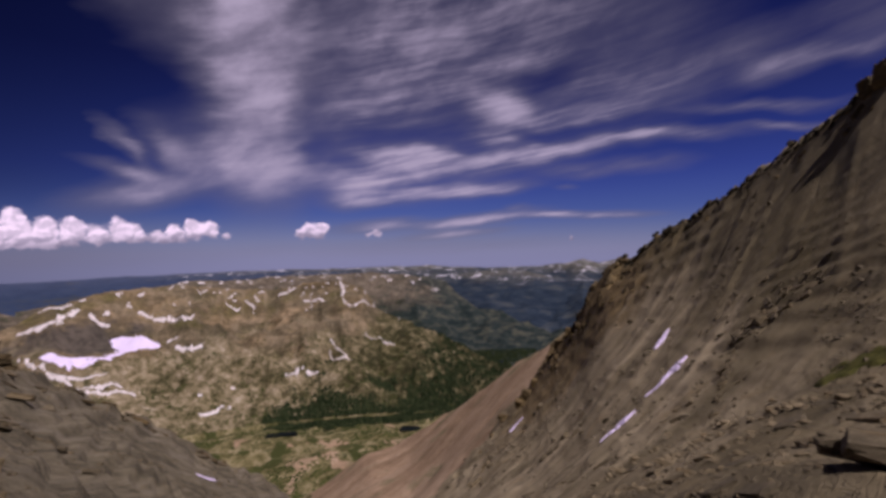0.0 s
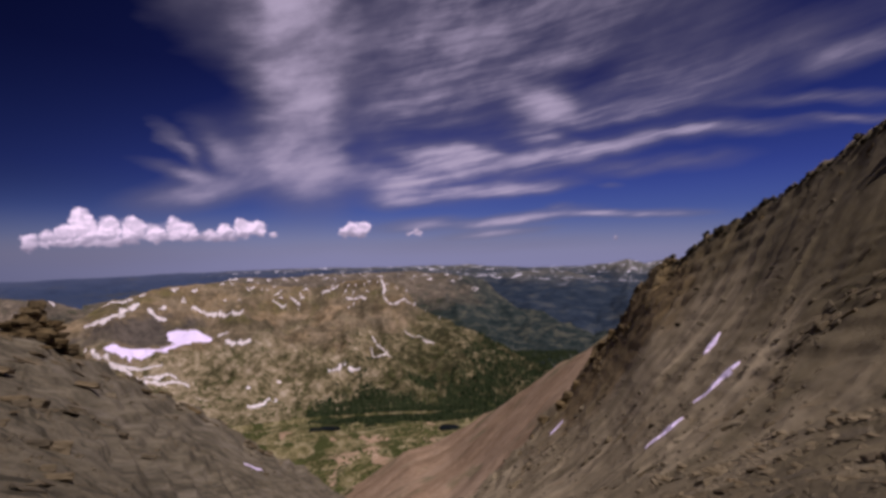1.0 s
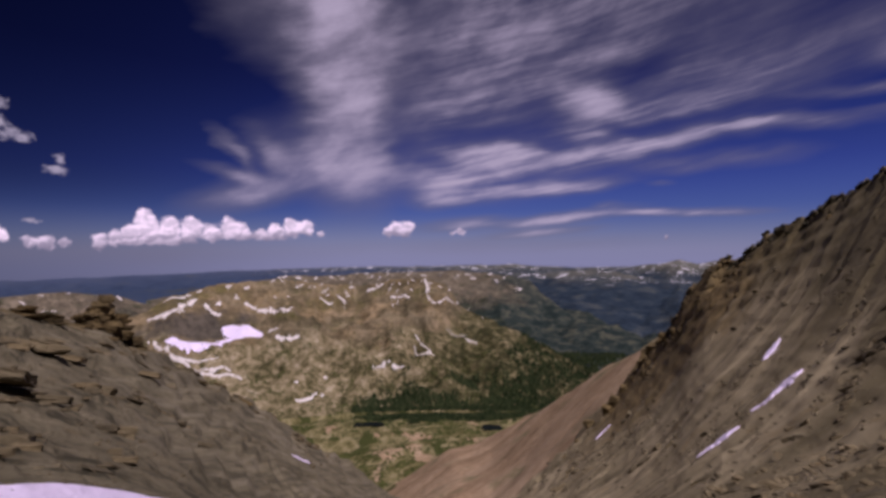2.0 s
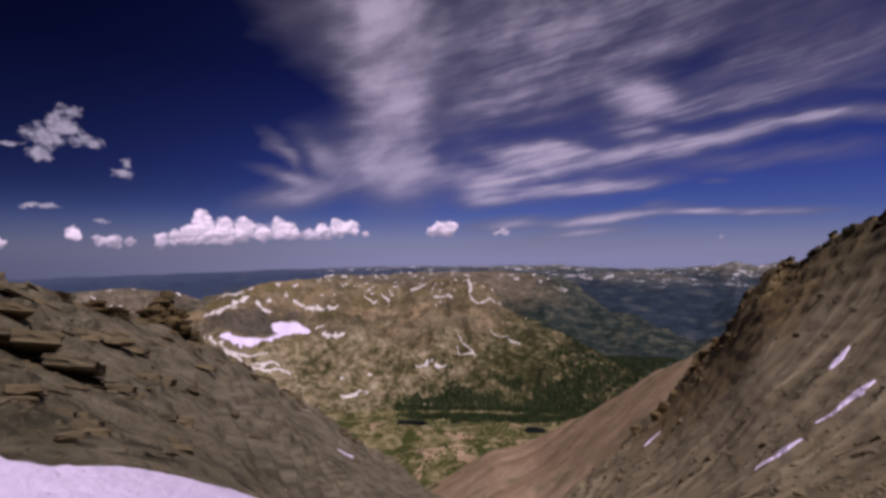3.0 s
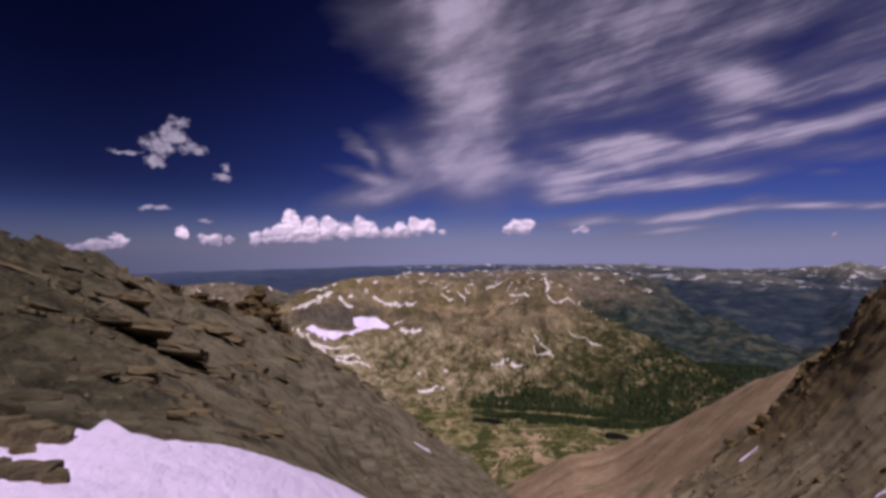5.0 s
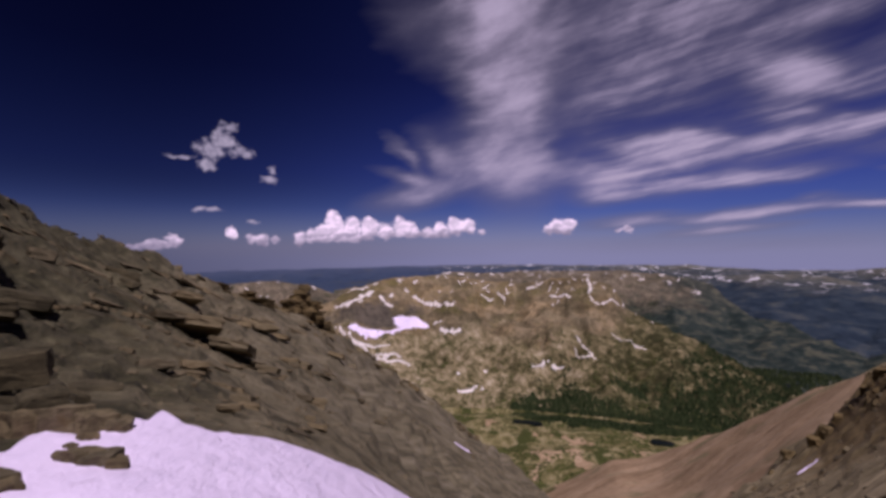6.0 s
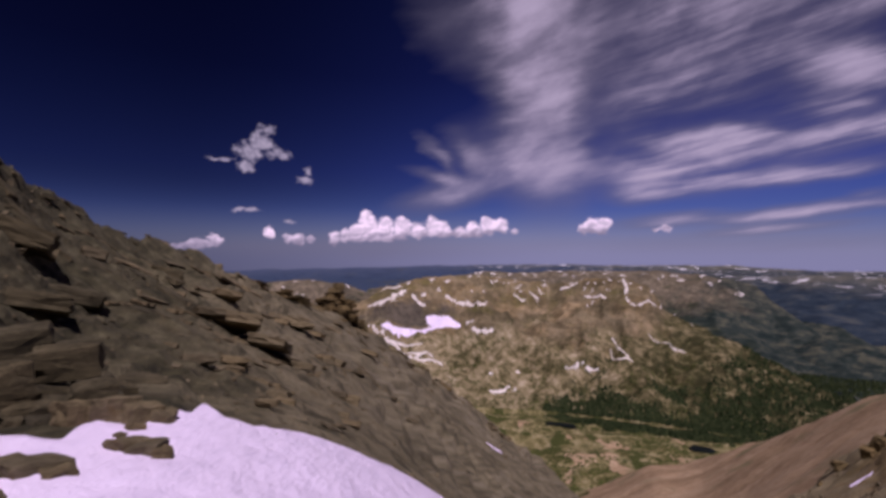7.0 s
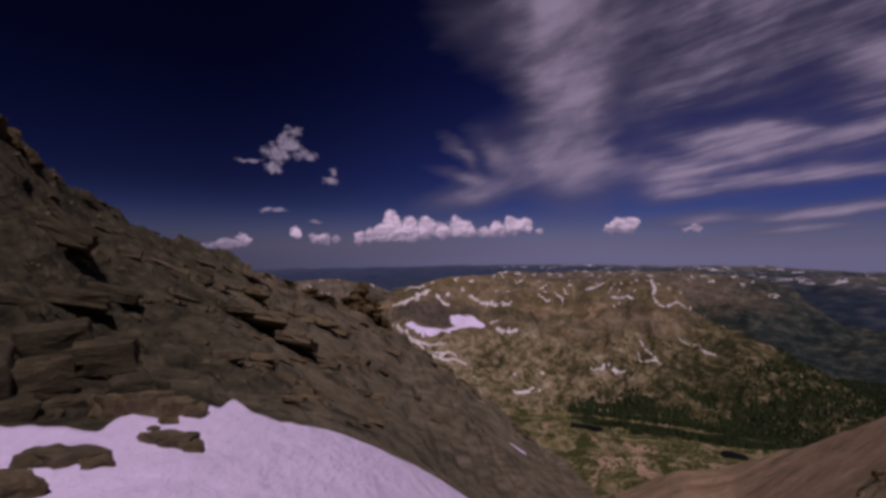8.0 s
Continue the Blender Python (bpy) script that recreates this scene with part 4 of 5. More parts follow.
# ---- water in the valley ----
def tarn(bearing, distance, half_across, half_deep, up, label):
    a = np.linspace(0, 2 * math.pi, 49)[:-1]
    wob = 1 + 0.16 * rough(np.cos(a) * 1.3 + distance, np.sin(a) * 1.3, 2, 81)
    q, c, s = radians(bearing), math.cos(radians(bearing)), math.sin(radians(bearing))
    u, v = half_across * wob * np.cos(a), half_deep * wob * np.sin(a)
    x0, y0 = distance * s, distance * c
    xs, ys = x0 + u * c + v * s, y0 - u * s + v * c
    level = float(np.max(far_height(*bearing_of(xs, ys)))) * 0.5 + float(np.mean(far_height(*bearing_of(xs, ys)))) * 0.5 + up
    bm = bmesh.new()
    top = [bm.verts.new((x, y, level)) for x, y in zip(xs, ys)]
    low = [bm.verts.new((x0 + (x - x0) * 1.1, y0 + (y - y0) * 1.1, level - 7)) for x, y in zip(xs, ys)]
    bm.faces.new(top[::-1])
    for i in range(48):
        j = (i + 1) % 48
        bm.faces.new((top[i], top[j], low[j], low[i]))
    bmesh.ops.recalc_face_normals(bm, faces=bm.faces[:])
    data = bpy.data.meshes.new("tarn")
    bm.to_mesh(data), bm.free()
    data.materials.append(MAT["water"])
    tagged(new("tarn", data), label, "pond")


tarn(-4.2, 772, 17, 12, 0.8, "small dark round tarn on the valley bench")
# the long strip of water stands in for the bench lip's dark shadow
tarn(-19.6, 800, 32, 9, 0.8, "long dark strip at the edge of the bench, standing for shadow")
tarn(6.6, 1290, 13, 22, 1.5, "blue-black lake among the valley forest")


# ---- woods and scrub ----
def cones(name, bs, rs, high, wide, mat, sides=5, sink=0.4):
    """Many small conifers: two stacked ragged cones each, joined into one mesh."""
    rng = np.random.default_rng(4)
    x, y = rs * np.sin(np.radians(bs)), rs * np.cos(np.radians(bs))
    z = far_height(bs, rs) - sink
    count = len(bs)
    pts, faces = [], []
    ang = rng.uniform(0, 6.28, count)
    for low, up, size in ((0.0, 0.68, 1.0), (0.4, 1.0, 0.66)):
        start = sum(len(p) for p in pts)
        ring = []
        for k in range(sides):
            a = ang + 2 * math.pi * k / sides
            w = wide * size * rng.uniform(0.7, 1.25, count)
            ring.append(np.stack([x + w * np.cos(a), y + w * np.sin(a), z + high * (low + rng.uniform(-0.05, 0.05, count))], 1))
        tip = np.stack([x + 0.1 * wide * rng.normal(size=count), y, z + high * up], 1)
        block = np.stack(ring + [tip], 1)
        pts.append(block.reshape(-1, 3))
        base = start + np.arange(count) * (sides + 1)
        for k in range(sides):
            faces.append(np.stack([base + k, base + (k + 1) % sides, base + sides], 1))
    return mesh_of(name, np.concatenate(pts), np.concatenate(faces), mat, flat=True)


rng = np.random.default_rng(11)
n0 = 15000
b, r = rng.uniform(-21, 1, n0), rng.uniform(855, 1330, n0)
x, y = r * np.sin(np.radians(b)), r * np.cos(np.radians(b))
thick = rough(x / 70, y / 70, 4, 55, 0.6) + 1.5 * (1 - smooth(r, 985, 1190)) - 0.85 + 0.5 * smooth(-r, -1075, -1020) - 0.9 * smooth(np.abs(b + 9), 8, 12)
ok = thick > rng.uniform(-0.2, 0.85, n0)
b2, r2 = rng.uniform(-9, 17, 15000), rng.uniform(960, 1600, 15000)
x2, y2 = r2 * np.sin(np.radians(b2)), r2 * np.cos(np.radians(b2))
ok2 = rough(x2 / 110, y2 / 110, 4, 56, 0.6) + smooth(b2, -9, 3) * 1.1 - 1.9 * smooth(far_height(b2, r2), -285, -190) - 0.3 > rng.uniform(-0.1, 0.9, 15000)
b3, r3 = rng.uniform(-17, 0, 6500), rng.uniform(812, 1000, 6500)
x3, y3 = r3 * np.sin(np.radians(b3)), r3 * np.cos(np.radians(b3))
ok3 = rough(x3 / 50, y3 / 50, 4, 59, 0.6) + 1.2 * smooth(r3, 815, 860) - 0.9 * smooth(np.abs(b3 + 9.5), 7, 11) > rng.uniform(-0.3, 0.6, 6500)
b, r = np.concatenate([b[ok], b2[ok2], b3[ok3]]), np.concatenate([r[ok], r2[ok2], r3[ok3]])
tagged(cones("forest", b, r, rng.uniform(4, 10, len(b)), rng.uniform(1.8, 3.6, len(b)), MAT["needles"]), "dark green conifer forest on the lower mountainside", "forest", kind="stuff")
b, r = rng.uniform(-45, 8, 9000), rng.uniform(560, 1000, 9000)
x, y = r * np.sin(np.radians(b)), r * np.cos(np.radians(b))
ok = (rough(x / 45, y / 45, 4, 57, 0.6) > rng.uniform(-0.2, 0.5, 9000)) & (far_height(b, r) < -277)
b, r = b[ok], r[ok]
tagged(cones("scrub", b, r, rng.uniform(1.0, 2.6, len(b)), rng.uniform(1.6, 4.0, len(b)), MAT["shrub"], 6), "low green scrub dotted over the valley floor", "scrub", kind="stuff")
b, r = rng.uniform(-40, 2, 10000), rng.uniform(1000, 1420, 10000)
x, y = r * np.sin(np.radians(b)), r * np.cos(np.radians(b))
ok = rough(x / 38, y / 38, 4, 58, 0.65) - 0.7 * smooth(r, 1080, 1400) > rng.uniform(-0.1, 0.9, 10000)
b, r = b[ok], r[ok]
tagged(cones("scrub", b, r, rng.uniform(1.4, 4.2, len(b)), rng.uniform(1.5, 4.0, len(b)), MAT["shrub"], 5), "dark scrub scattered over the lower mountainside", "scrub", kind="stuff")


# ---- rocks ----
def part(name, data, parent, m, label=""):
    ob = new(name, data)
    ob.parent = parent
    ob.matrix_basis = m
    if label:
        tagged(ob, label)
    return ob


def rock_mesh(name, seed, size, mat, points=16, cuts=1, wear=0.05):
    """An angular block: the hull of scattered points in a box, chipped edges and a worn surface."""
    d = random.Random(seed)
    bm = bmesh.new()
    for k in range(8):
        bm.verts.new([s * (0.5 - d.uniform(0.0, 0.17)) for s in ((1 if k & 1 else -1), (1 if k & 2 else -1), (1 if k & 4 else -1))])
    for k in range(points - 8):
        v = [d.uniform(-0.5, 0.5) for _ in range(3)]
        v[d.randrange(3)] = d.choice((-0.5, 0.5)) * d.uniform(0.92, 1.0)
        bm.verts.new(v)
    hull = bmesh.ops.convex_hull(bm, input=bm.verts[:])
    loose = [v for v in bm.verts if not v.link_faces]
    bmesh.ops.delete(bm, geom=loose, context="VERTS")
    bmesh.ops.dissolve_limit(bm, angle_limit=radians(9), verts=bm.verts[:], edges=bm.edges[:])
    bmesh.ops.bevel(bm, geom=bm.edges[:], offset=0.025, segments=1, affect="EDGES")
    bmesh.ops.triangulate(bm, faces=bm.faces[:])
    for k in range(cuts):
        bmesh.ops.subdivide_edges(bm, edges=[e for e in bm.edges if e.calc_length() > 0.14], cuts=1)
        bmesh.ops.triangulate(bm, faces=bm.faces[:])
    off = Vector((seed * 3.7, seed * 1.3, 0))
    for v in bm.verts:
        q = v.co + off
        v.co += v.co.normalized() * wear * (noise.noise(q * 3.1) + 0.5 * noise.noise(q * 7.3) + 0.5 * (noise.noise(Vector((q.x, q.y, q.z * 4)) * 3)))
        v.co.x, v.co.y, v.co.z = v.co.x * size[0], v.co.y * size[1], v.co.z * size[2]
    bmesh.ops.recalc_face_normals(bm, faces=bm.faces[:])
    data = bpy.data.meshes.new(name)
    bm.to_mesh(data), bm.free()
    data.materials.append(mat)
    return data


DARK = [rock_mesh("block", 150 + k, (1, 0.85, 0.7), MAT["outcrop"], 17, 2, 0.07) for k in range(8)]
BLOCKS = [rock_mesh("block", 100 + k, (1, 0.85, 0.7), MAT["stone"], 15, 2) for k in range(8)]
SLABS = [rock_mesh("slab", 200 + k, (1.1, 0.8, 0.26), MAT["stone"], 17, 2) for k in range(8)]
CRAGS = [rock_mesh("crag", 300 + k, (0.9, 0.8, 0.95), MAT["crag"], 18, 2, 0.08) for k in range(8)]
RUSTY = [rock_mesh("slab", 600 + k, (1.1, 0.9, 0.26), MAT["crag"], 18, 2, 0.09) for k in range(5)]
BED = Vector((-0.06, 0.20, 1.0)).normalized().to_track_quat("Z", "Y").to_matrix().to_4x4()


def lie(place, size, turn, tilt=0.0, d=None, frame_=BED):
    """Where a rock lies: along the bedding (or flush with the slope), turned about its upright."""
    wobble = pose(0, 0, 0, d.uniform(-tilt, tilt), d.uniform(-tilt, tilt), turn) if d else pose(0, 0, 0, 0, 0, turn)
    return Matrix.Translation(place) @ frame_ @ wobble @ Matrix.Diagonal((*size, 1))


def group_of(name, place, label, category, group=""):
    base = new(name)
    base.matrix_basis = Matrix.Translation(place)
    return tagged(base, label, category, group), Matrix.Translation(-Vector(place))


# the stepped outcrop above the snow
d = random.Random(41)
tier_reach = [(7.05, -67.0, 0.62), (7.7, -67.5, 0.70), (8.6, -65.5, 0.72), (9.7, -63.5, 0.78), (11.5, -68.5, 0.85)]
for r0, last, size in tier_reach:
    base, back = group_of("rock_outcrop", at(-75, r0), "stepped outcrop of olive-brown blocks above the snow", "rock outcrop", "tiers of the outcrop")
    b = -90.0
    while b < last:
        low = r0 < 9
        w = size * (d.uniform(0.42, 0.8) if low else d.uniform(0.55, 1.35))
        r = r0 + d.uniform(-0.25, 0.3) * size
        deep, high = size * d.uniform(0.8, 1.2), size * (d.uniform(0.8, 1.25) if low else d.uniform(0.55, 0.95))
        if d.random() > 0.13:
            m = back @ lie(at(b, r, high * d.uniform(-0.22, 0.02)), (w * 1.12, deep * 1.3, high), -b + d.uniform(-14, 14), 6, d)
            part("block", d.choice(DARK), base, m)
        b += math.degrees(w / r) * d.uniform(0.85, 1.1)

# the large blocks at the snow's edge
for k, (b, r, rise, size, turn) in enumerate(((-69.2, 7.1, -14.6, (0.52, 0.6, 0.62), 8), (-72.3, 6.9, -15.4, (0.42, 0.5, 0.5), -10), (-76.3, 7.3, -12.6, (0.75, 0.8, 0.95), 5), (-80.5, 7.2, -12.0, (0.9, 0.9, 1.0), -6), (-74.0, 7.0, -15.2, (0.5, 0.6, 0.5), 14), (-78.3, 6.8, -15.0, (0.6, 0.6, 0.55), 0), (-71.0, 7.9, -10.8, (0.8, 0.7, 0.6), -8), (-75.0, 8.6, -8.8, (0.9, 0.8, 0.7), 4))):
    a = radians(b)
    ob = new("rock_block", DARK[k])
    ob.matrix_basis = Matrix.Translation((r * math.sin(a), r * math.cos(a), EYE + r * math.tan(radians(rise)))) @ pose(0, 0, 0, 3, -4, turn - b) @ Matrix.Diagonal((*size, 1))
    tagged(ob, "large squared brown block at the edge of the snow", "rock block", "blocks above the snow")

# stones that stick out of the snow, each a worn lump with smaller ones at its side
LUMPS = [rock_mesh("boulder", 500 + k, (1.0, 0.8, 0.55), MAT["stone"], 22, 2, 0.12) for k in range(6)]
for k, (b, r, w, high, turn) in enumerate(((-66.2, 5.25, 0.30, 0.42, 20), (-64.6, 5.15, 0.34, 0.40, 50), (-63.3, 5.0, 0.22, 0.35, 70), (-65.8, 5.85, 0.17, 0.3, 0), (-67.0, 5.6, 0.12, 0.2, 40), (-76.0, 4.9, 0.36, 0.46, 50), (-73.8, 4.85, 0.42, 0.5, 10), (-72.0, 4.7, 0.28, 0.36, 80), (-78.2, 4.4, 0.46, 0.5, 80), (-80.5, 4.5, 0.5, 0.5, 30), (-64.9, 6.3, 0.36, 0.62, 15), (-63.2, 6.25, 0.30, 0.5, 60), (-70.2, 6.5, 0.40, 0.7, 5), (-67.6, 6.5, 0.46, 0.85, 0))):
    ob = new("boulder", LUMPS[k % 6])
    snow_top = float(near_plain(np.array([b]), np.array([r]))[0][0]) + 0.11
    a = radians(b)
    ob.matrix_basis = lie((r * math.sin(a), r * math.cos(a), snow_top), (w * 1.15, w, high), turn - b)
    tagged(ob, "rough brown boulder half sunk in the snow", "boulder", "boulders in the snow")

# broken ledges down the slope
LINE = Vector((-8.1, 11.8, 0)).normalized()
d = random.Random(17)
spots = [(-57.5, 20.8), (-51, 22.2), (-47, 30), (-42.5, 37), (-62, 22), (-59, 29), (-53, 34), (-50.5, 40), (-46, 47), (-54, 18), (-57, 15), (-52.5, 12.5), (-43, 55), (-64.5, 26), (-69, 25), (-56.5, 38), (-45, 12.5), (-62.5, 30)]
for b0, r0 in spots:
    place = at(b0, r0)
    base, back = group_of("rock_ledge", place, "broken ledge of brown slabs with shadowed undersides", "rock ledge", "ledges on the slope")
    span = r0 * d.uniform(0.05, 0.11)
    count = d.randint(3, 6)
    for k in range(count):
        f = (k / (count - 1) - 0.5) * span * 1.6
        p = Vector(place) + LINE * f + Vector((d.uniform(-1, 1), d.uniform(-1, 1), 0)) * span * 0.12
        bb, rr = bearing_of(np.array([p.x]), np.array([p.y]))
        size = r0 * d.uniform(0.013, 0.03)
        q = at(float(bb[0]), float(rr[0]), size * d.uniform(-0.02, 0.12))
        flush = BED.lerp(slope_at(float(bb[0]), float(rr[0])), d.uniform(0.6, 1.0))
        part("slab", d.choice(SLABS), base, back @ lie(q, (size * 1.8, size * 1.2, size * d.uniform(0.4, 0.9)), 124 + d.uniform(-25, 25), 8, d, flush))

# slabs that overhang dark hollows
TILTED = [rock_mesh("slab", 700 + k, (1, 1, 1), MAT["stone"], 20, 2, 0.07) for k in range(6)]


def overhang(b, r, long, gap, turn, d, thick=0.16, proud=0.3):
    """A slab tilted up towards the valley, its rear edge in the slope and a hollow under its lip."""
    deep = long * d.uniform(0.85, 1.15)
    tilt = math.degrees(math.asin(min(0.5, gap / deep)))
    side = near_plain(np.array([b - 2.0, b + 2.0]), np.array([r, r]))[0]
    fall = math.degrees(math.atan2(float(side[0] - side[1]), 2 * r * math.tan(radians(2.0))))
    m = Matrix.Translation(at(b, r, proud * gap + (proud - 0.25) * thick * long)) @ pose(0, 0, 0, 0, 0, -b + turn) @ pose(0, 0, 0, -tilt, fall * 0.4, 0)
    return m @ Matrix.Diagonal((long, deep, thick * long + 0.05, 1))


for b, r, long, gap, turn in ((-56.6, 23.2, 2.3, 0.85, 6), (-52.9, 22.8, 1.9, 0.75, -22), (-54.3, 24.0, 1.3, 0.3, -10), (-49.2, 22.4, 1.1, 0.3, -12), (-49.6, 38, 2.0, 0.5, 5), (-47.9, 40, 1.5, 0.4, -20), (-59.2, 22.5, 1.3, 0.3, 10), (-63.2, 27, 1.6, 0.4, 0), (-57.4, 29, 1.6, 0.35, 10), (-53.0, 10.4, 0.5, 0.11, 8), (-45.2, 20.5, 0.8, 0.22, -8), (-43.7, 14.6, 0.55, 0.15, 0), (-60.2, 14.0, 0.9, 0.2, 4), (-56.6, 15.5, 0.8, 0.18, 0), (-41.6, 45, 1.6, 0.5, -10), (-39.0, 36, 1.0, 0.3, 0), (-70.5, 16.9, 1.7, 0.36, -4), (-73.4, 13.5, 1.3, 0.3, 2), (-75.0, 17.5, 2.0, 0.36, -8), (-36.5, 30, 0.8, 0.25, -10)):
    ob = new("tilted_rock", d.choice(TILTED if b > -63 else DARK))
    ob.matrix_basis = overhang(b, r, long, gap, turn, d, 0.22 if ob.data in TILTED else 0.42, 0.5 if b > -63 else 0.35)
    tagged(ob, "tilted brown slab over a dark hollow in the slope", "rock", "overhanging rocks on the slope")

# long broken lips that cross the slope, of abutting blocks that jut out over a shadow
for (b0, r0), (b1, r1), lean in (((-48.8, 20.6), (-42.6, 36.0), 30), ((-42.3, 36.0), (-38.1, 36.0), -40), ((-61.5, 19.0), (-54.0, 23.5), -8), ((-35.0, 40.0), (-31.5, 48.0), -35), ((-70.0, 17.0), (-62.0, 20.5), -6), ((-57.0, 14.5), (-50.0, 15.5), -10)):
    base, back = group_of("rock_ledge", at((b0 + b1) / 2, (r0 + r1) / 2), "long broken lip of brown blocks over a shadow", "rock ledge", "ledges on the slope")
    for k in range(14):
        f = (k + d.uniform(-0.25, 0.25)) / 13
        b, r = b0 + (b1 - b0) * f, (r0 + (r1 - r0) * f) * d.uniform(0.985, 1.015)
        long = r * radians(abs(b1 - b0)) / 13 * d.uniform(1.0, 1.7)
        part("block", d.choice(TILTED), base, back @ overhang(b, r, long, long * d.uniform(0.15, 0.4), lean + d.uniform(-12, 12), d, d.uniform(0.2, 0.35)))

# small blocks jutting from the bedrock, uneven in size
for k in range(26):
    b, r = d.uniform(-78, -42), d.uniform(10.5, 36)
    if r > float(np.interp(b, *rows_of(CREST)[:2])) * 0.93:
        continue
    long = r * d.uniform(0.014, 0.05)
    ob = new("jutting_rock", d.choice(TILTED))
    ob.matrix_basis = overhang(b, r, long, long * d.uniform(0.15, 0.35), d.uniform(-25, 25), d, d.uniform(0.3, 0.55), 0.2)
    tagged(ob, "weathered brown block jutting from the bedrock", "rock", "jutting rocks on the slope")

# a stack of slabs on the skyline, and broken rock along the crest
for b0, r0, tall, wide in ((-45.4, 58.0, 3.1, 3.8), (-44.2, 58.5, 2.2, 3.2), (-46.6, 57.0, 1.7, 3.0), (-43.0, 60.0, 1.2, 2.8), (-49.6, 51.0, 0.9, 3.0), (-51.4, 49.0, 0.7, 2.8), (-54.2, 46.0, 0.6, 2.4)):
    place = at(b0, r0, -0.3)
    base, back = group_of("rock_pinnacle", place, "stack of weathered rusty slabs on the skyline", "rock pinnacle", "stacks on the crest")
    z, k = 0.0, 0
    while z < tall:
        h = tall * d.uniform(0.16, 0.28)
        w = wide * (1 - 0.45 * z / tall) * d.uniform(0.75, 1.1)
        part("slab", d.choice(RUSTY), base, back @ lie(Vector(place) + Vector((d.uniform(-0.1, 0.1) * wide, d.uniform(-0.1, 0.1) * wide, z + h * 0.5)), (w * 0.8, w * 0.8, h * 4.2), d.uniform(0, 360), 5, d))
        z += h * 0.88
for b0 in np.arange(-84, -24, 0.75):
    r0 = float(np.interp(b0, *rows_of(CREST)[:2])) * d.uniform(0.93, 1.0)
    size = r0 * d.uniform(0.007, 0.019) * (0.6 if r0 < 42 else 1.0)
    ob = new("crest_rock", d.choice(SLABS + RUSTY))
    ob.matrix_basis = lie(at(b0 + d.uniform(-0.4, 0.4), r0, size * -0.02), (size * 1.9, size * 1.2, size * d.uniform(0.7, 1.6)), d.uniform(0, 180), 10, d, BED.lerp(slope_at(b0, r0 * 0.9), 0.6))
    tagged(ob, "weathered brown rock on the crest of the slope", "rock", "rocks along the crest")

# flags and blocks high on the slope above the snow, their dark colour standing in for shade
for k in range(44):
    b, r = d.uniform(-86, -62), d.uniform(9.5, 27)
    size = r * d.uniform(0.015, 0.045)
    ob = new("dark_flag", d.choice(DARK))
    ob.matrix_basis = lie(at(b, r, size * -0.12), (size * d.uniform(1.1, 1.9), size, size * d.uniform(0.35, 0.7)), -b + d.uniform(-20, 20), 7, d, BED.lerp(slope_at(b, r), 0.75))
    tagged(ob, "lichened flagstone set in the upper slope, darkened for shade", "rock", "dark rocks of the upper slope")

# crags on the far face's crest and down its edge
d = random.Random(23)
crest_b = list(np.arange(15.5, 47, 0.55))
for c0, many in ((4.6, 5), (6.9, 8), (9.5, 10), (11.4, 5), (12.6, 7), (13.6, 8), (14.6, 9), (15.6, 9), (16.6, 8)):
    crest_b += [c0 + d.gauss(0, 0.35) for k in range(many)]
for b0 in crest_b:
    r0 = float(np.interp(b0, *rows_of(CREST)[:2]))
    big = 1.0 if 16.5 < b0 < 22 or b0 > 40.5 else 0.55 if b0 >= 22 else 0.8
    size = r0 * 0.0036 * math.exp(d.uniform(0.0, 1.75)) * big
    ob = new("crag", d.choice(CRAGS))
    r1 = r0 * (d.uniform(0.9, 1.0) if b0 > 17 else d.uniform(0.86, 1.0))
    ob.matrix_basis = Matrix.Translation(at(b0 + d.uniform(-0.3, 0.3), r1, size * -0.25)) @ slope_at(b0, r1 * 0.95) @ pose(0, 0, 0, d.uniform(-25, 25), d.uniform(-25, 25), d.uniform(0, 360)) @ Matrix.Diagonal((size * d.uniform(1.0, 1.8), size, size * d.uniform(0.6, 1.1), 1))
    tagged(ob, "rusty brown crag on the mountain's edge", "crag", "crags along the edge")
for b0, r0, s in ((9.7, 98, 2.6), (8.9, 97, 2.0), (7.0, 104, 2.0), (10.6, 99, 1.7), (13.6, 99, 2.2), (12.6, 101, 1.8), (14.8, 97, 2.2), (42.2, 44.5, 1.6), (43.6, 43, 2.0), (-79.5, 19.5, 0.9), (-78.2, 20, 0.7), (-77.0, 20.5, 0.6), (-81, 19, 1.0)):
    ob = new("crag", d.choice(CRAGS))
    ob.matrix_basis = Matrix.Translation(at(b0, r0, s * 0.15)) @ pose(0, 0, 0, d.uniform(-10, 10), d.uniform(-10, 10), d.uniform(0, 360)) @ Matrix.Scale(s, 4)
    tagged(ob, "large rusty crag standing out of the face", "crag", "crags along the edge")

# the lip of the skyline, its shadow put into dark blocks, and the rusty buttress below the notch
base, back = group_of("rock_lip", at(33, 60), "broken lip of rock along the skyline, coloured dark for shadow", "rock lip")
for b0 in np.arange(20.5, 46, 0.3):
    r0 = float(np.interp(b0, *rows_of(CREST)[:2])) * d.uniform(0.965, 1.0)
    size = r0 * d.uniform(0.006, 0.014)
    part("block", d.choice(DARK), base, back @ Matrix.Translation(at(b0, r0, size * 0.1)) @ slope_at(b0, r0 * 0.95) @ pose(0, 0, 0, d.uniform(-20, 20), d.uniform(-20, 20), d.uniform(0, 360)) @ Matrix.Diagonal((size * 1.6, size, size, 1)))
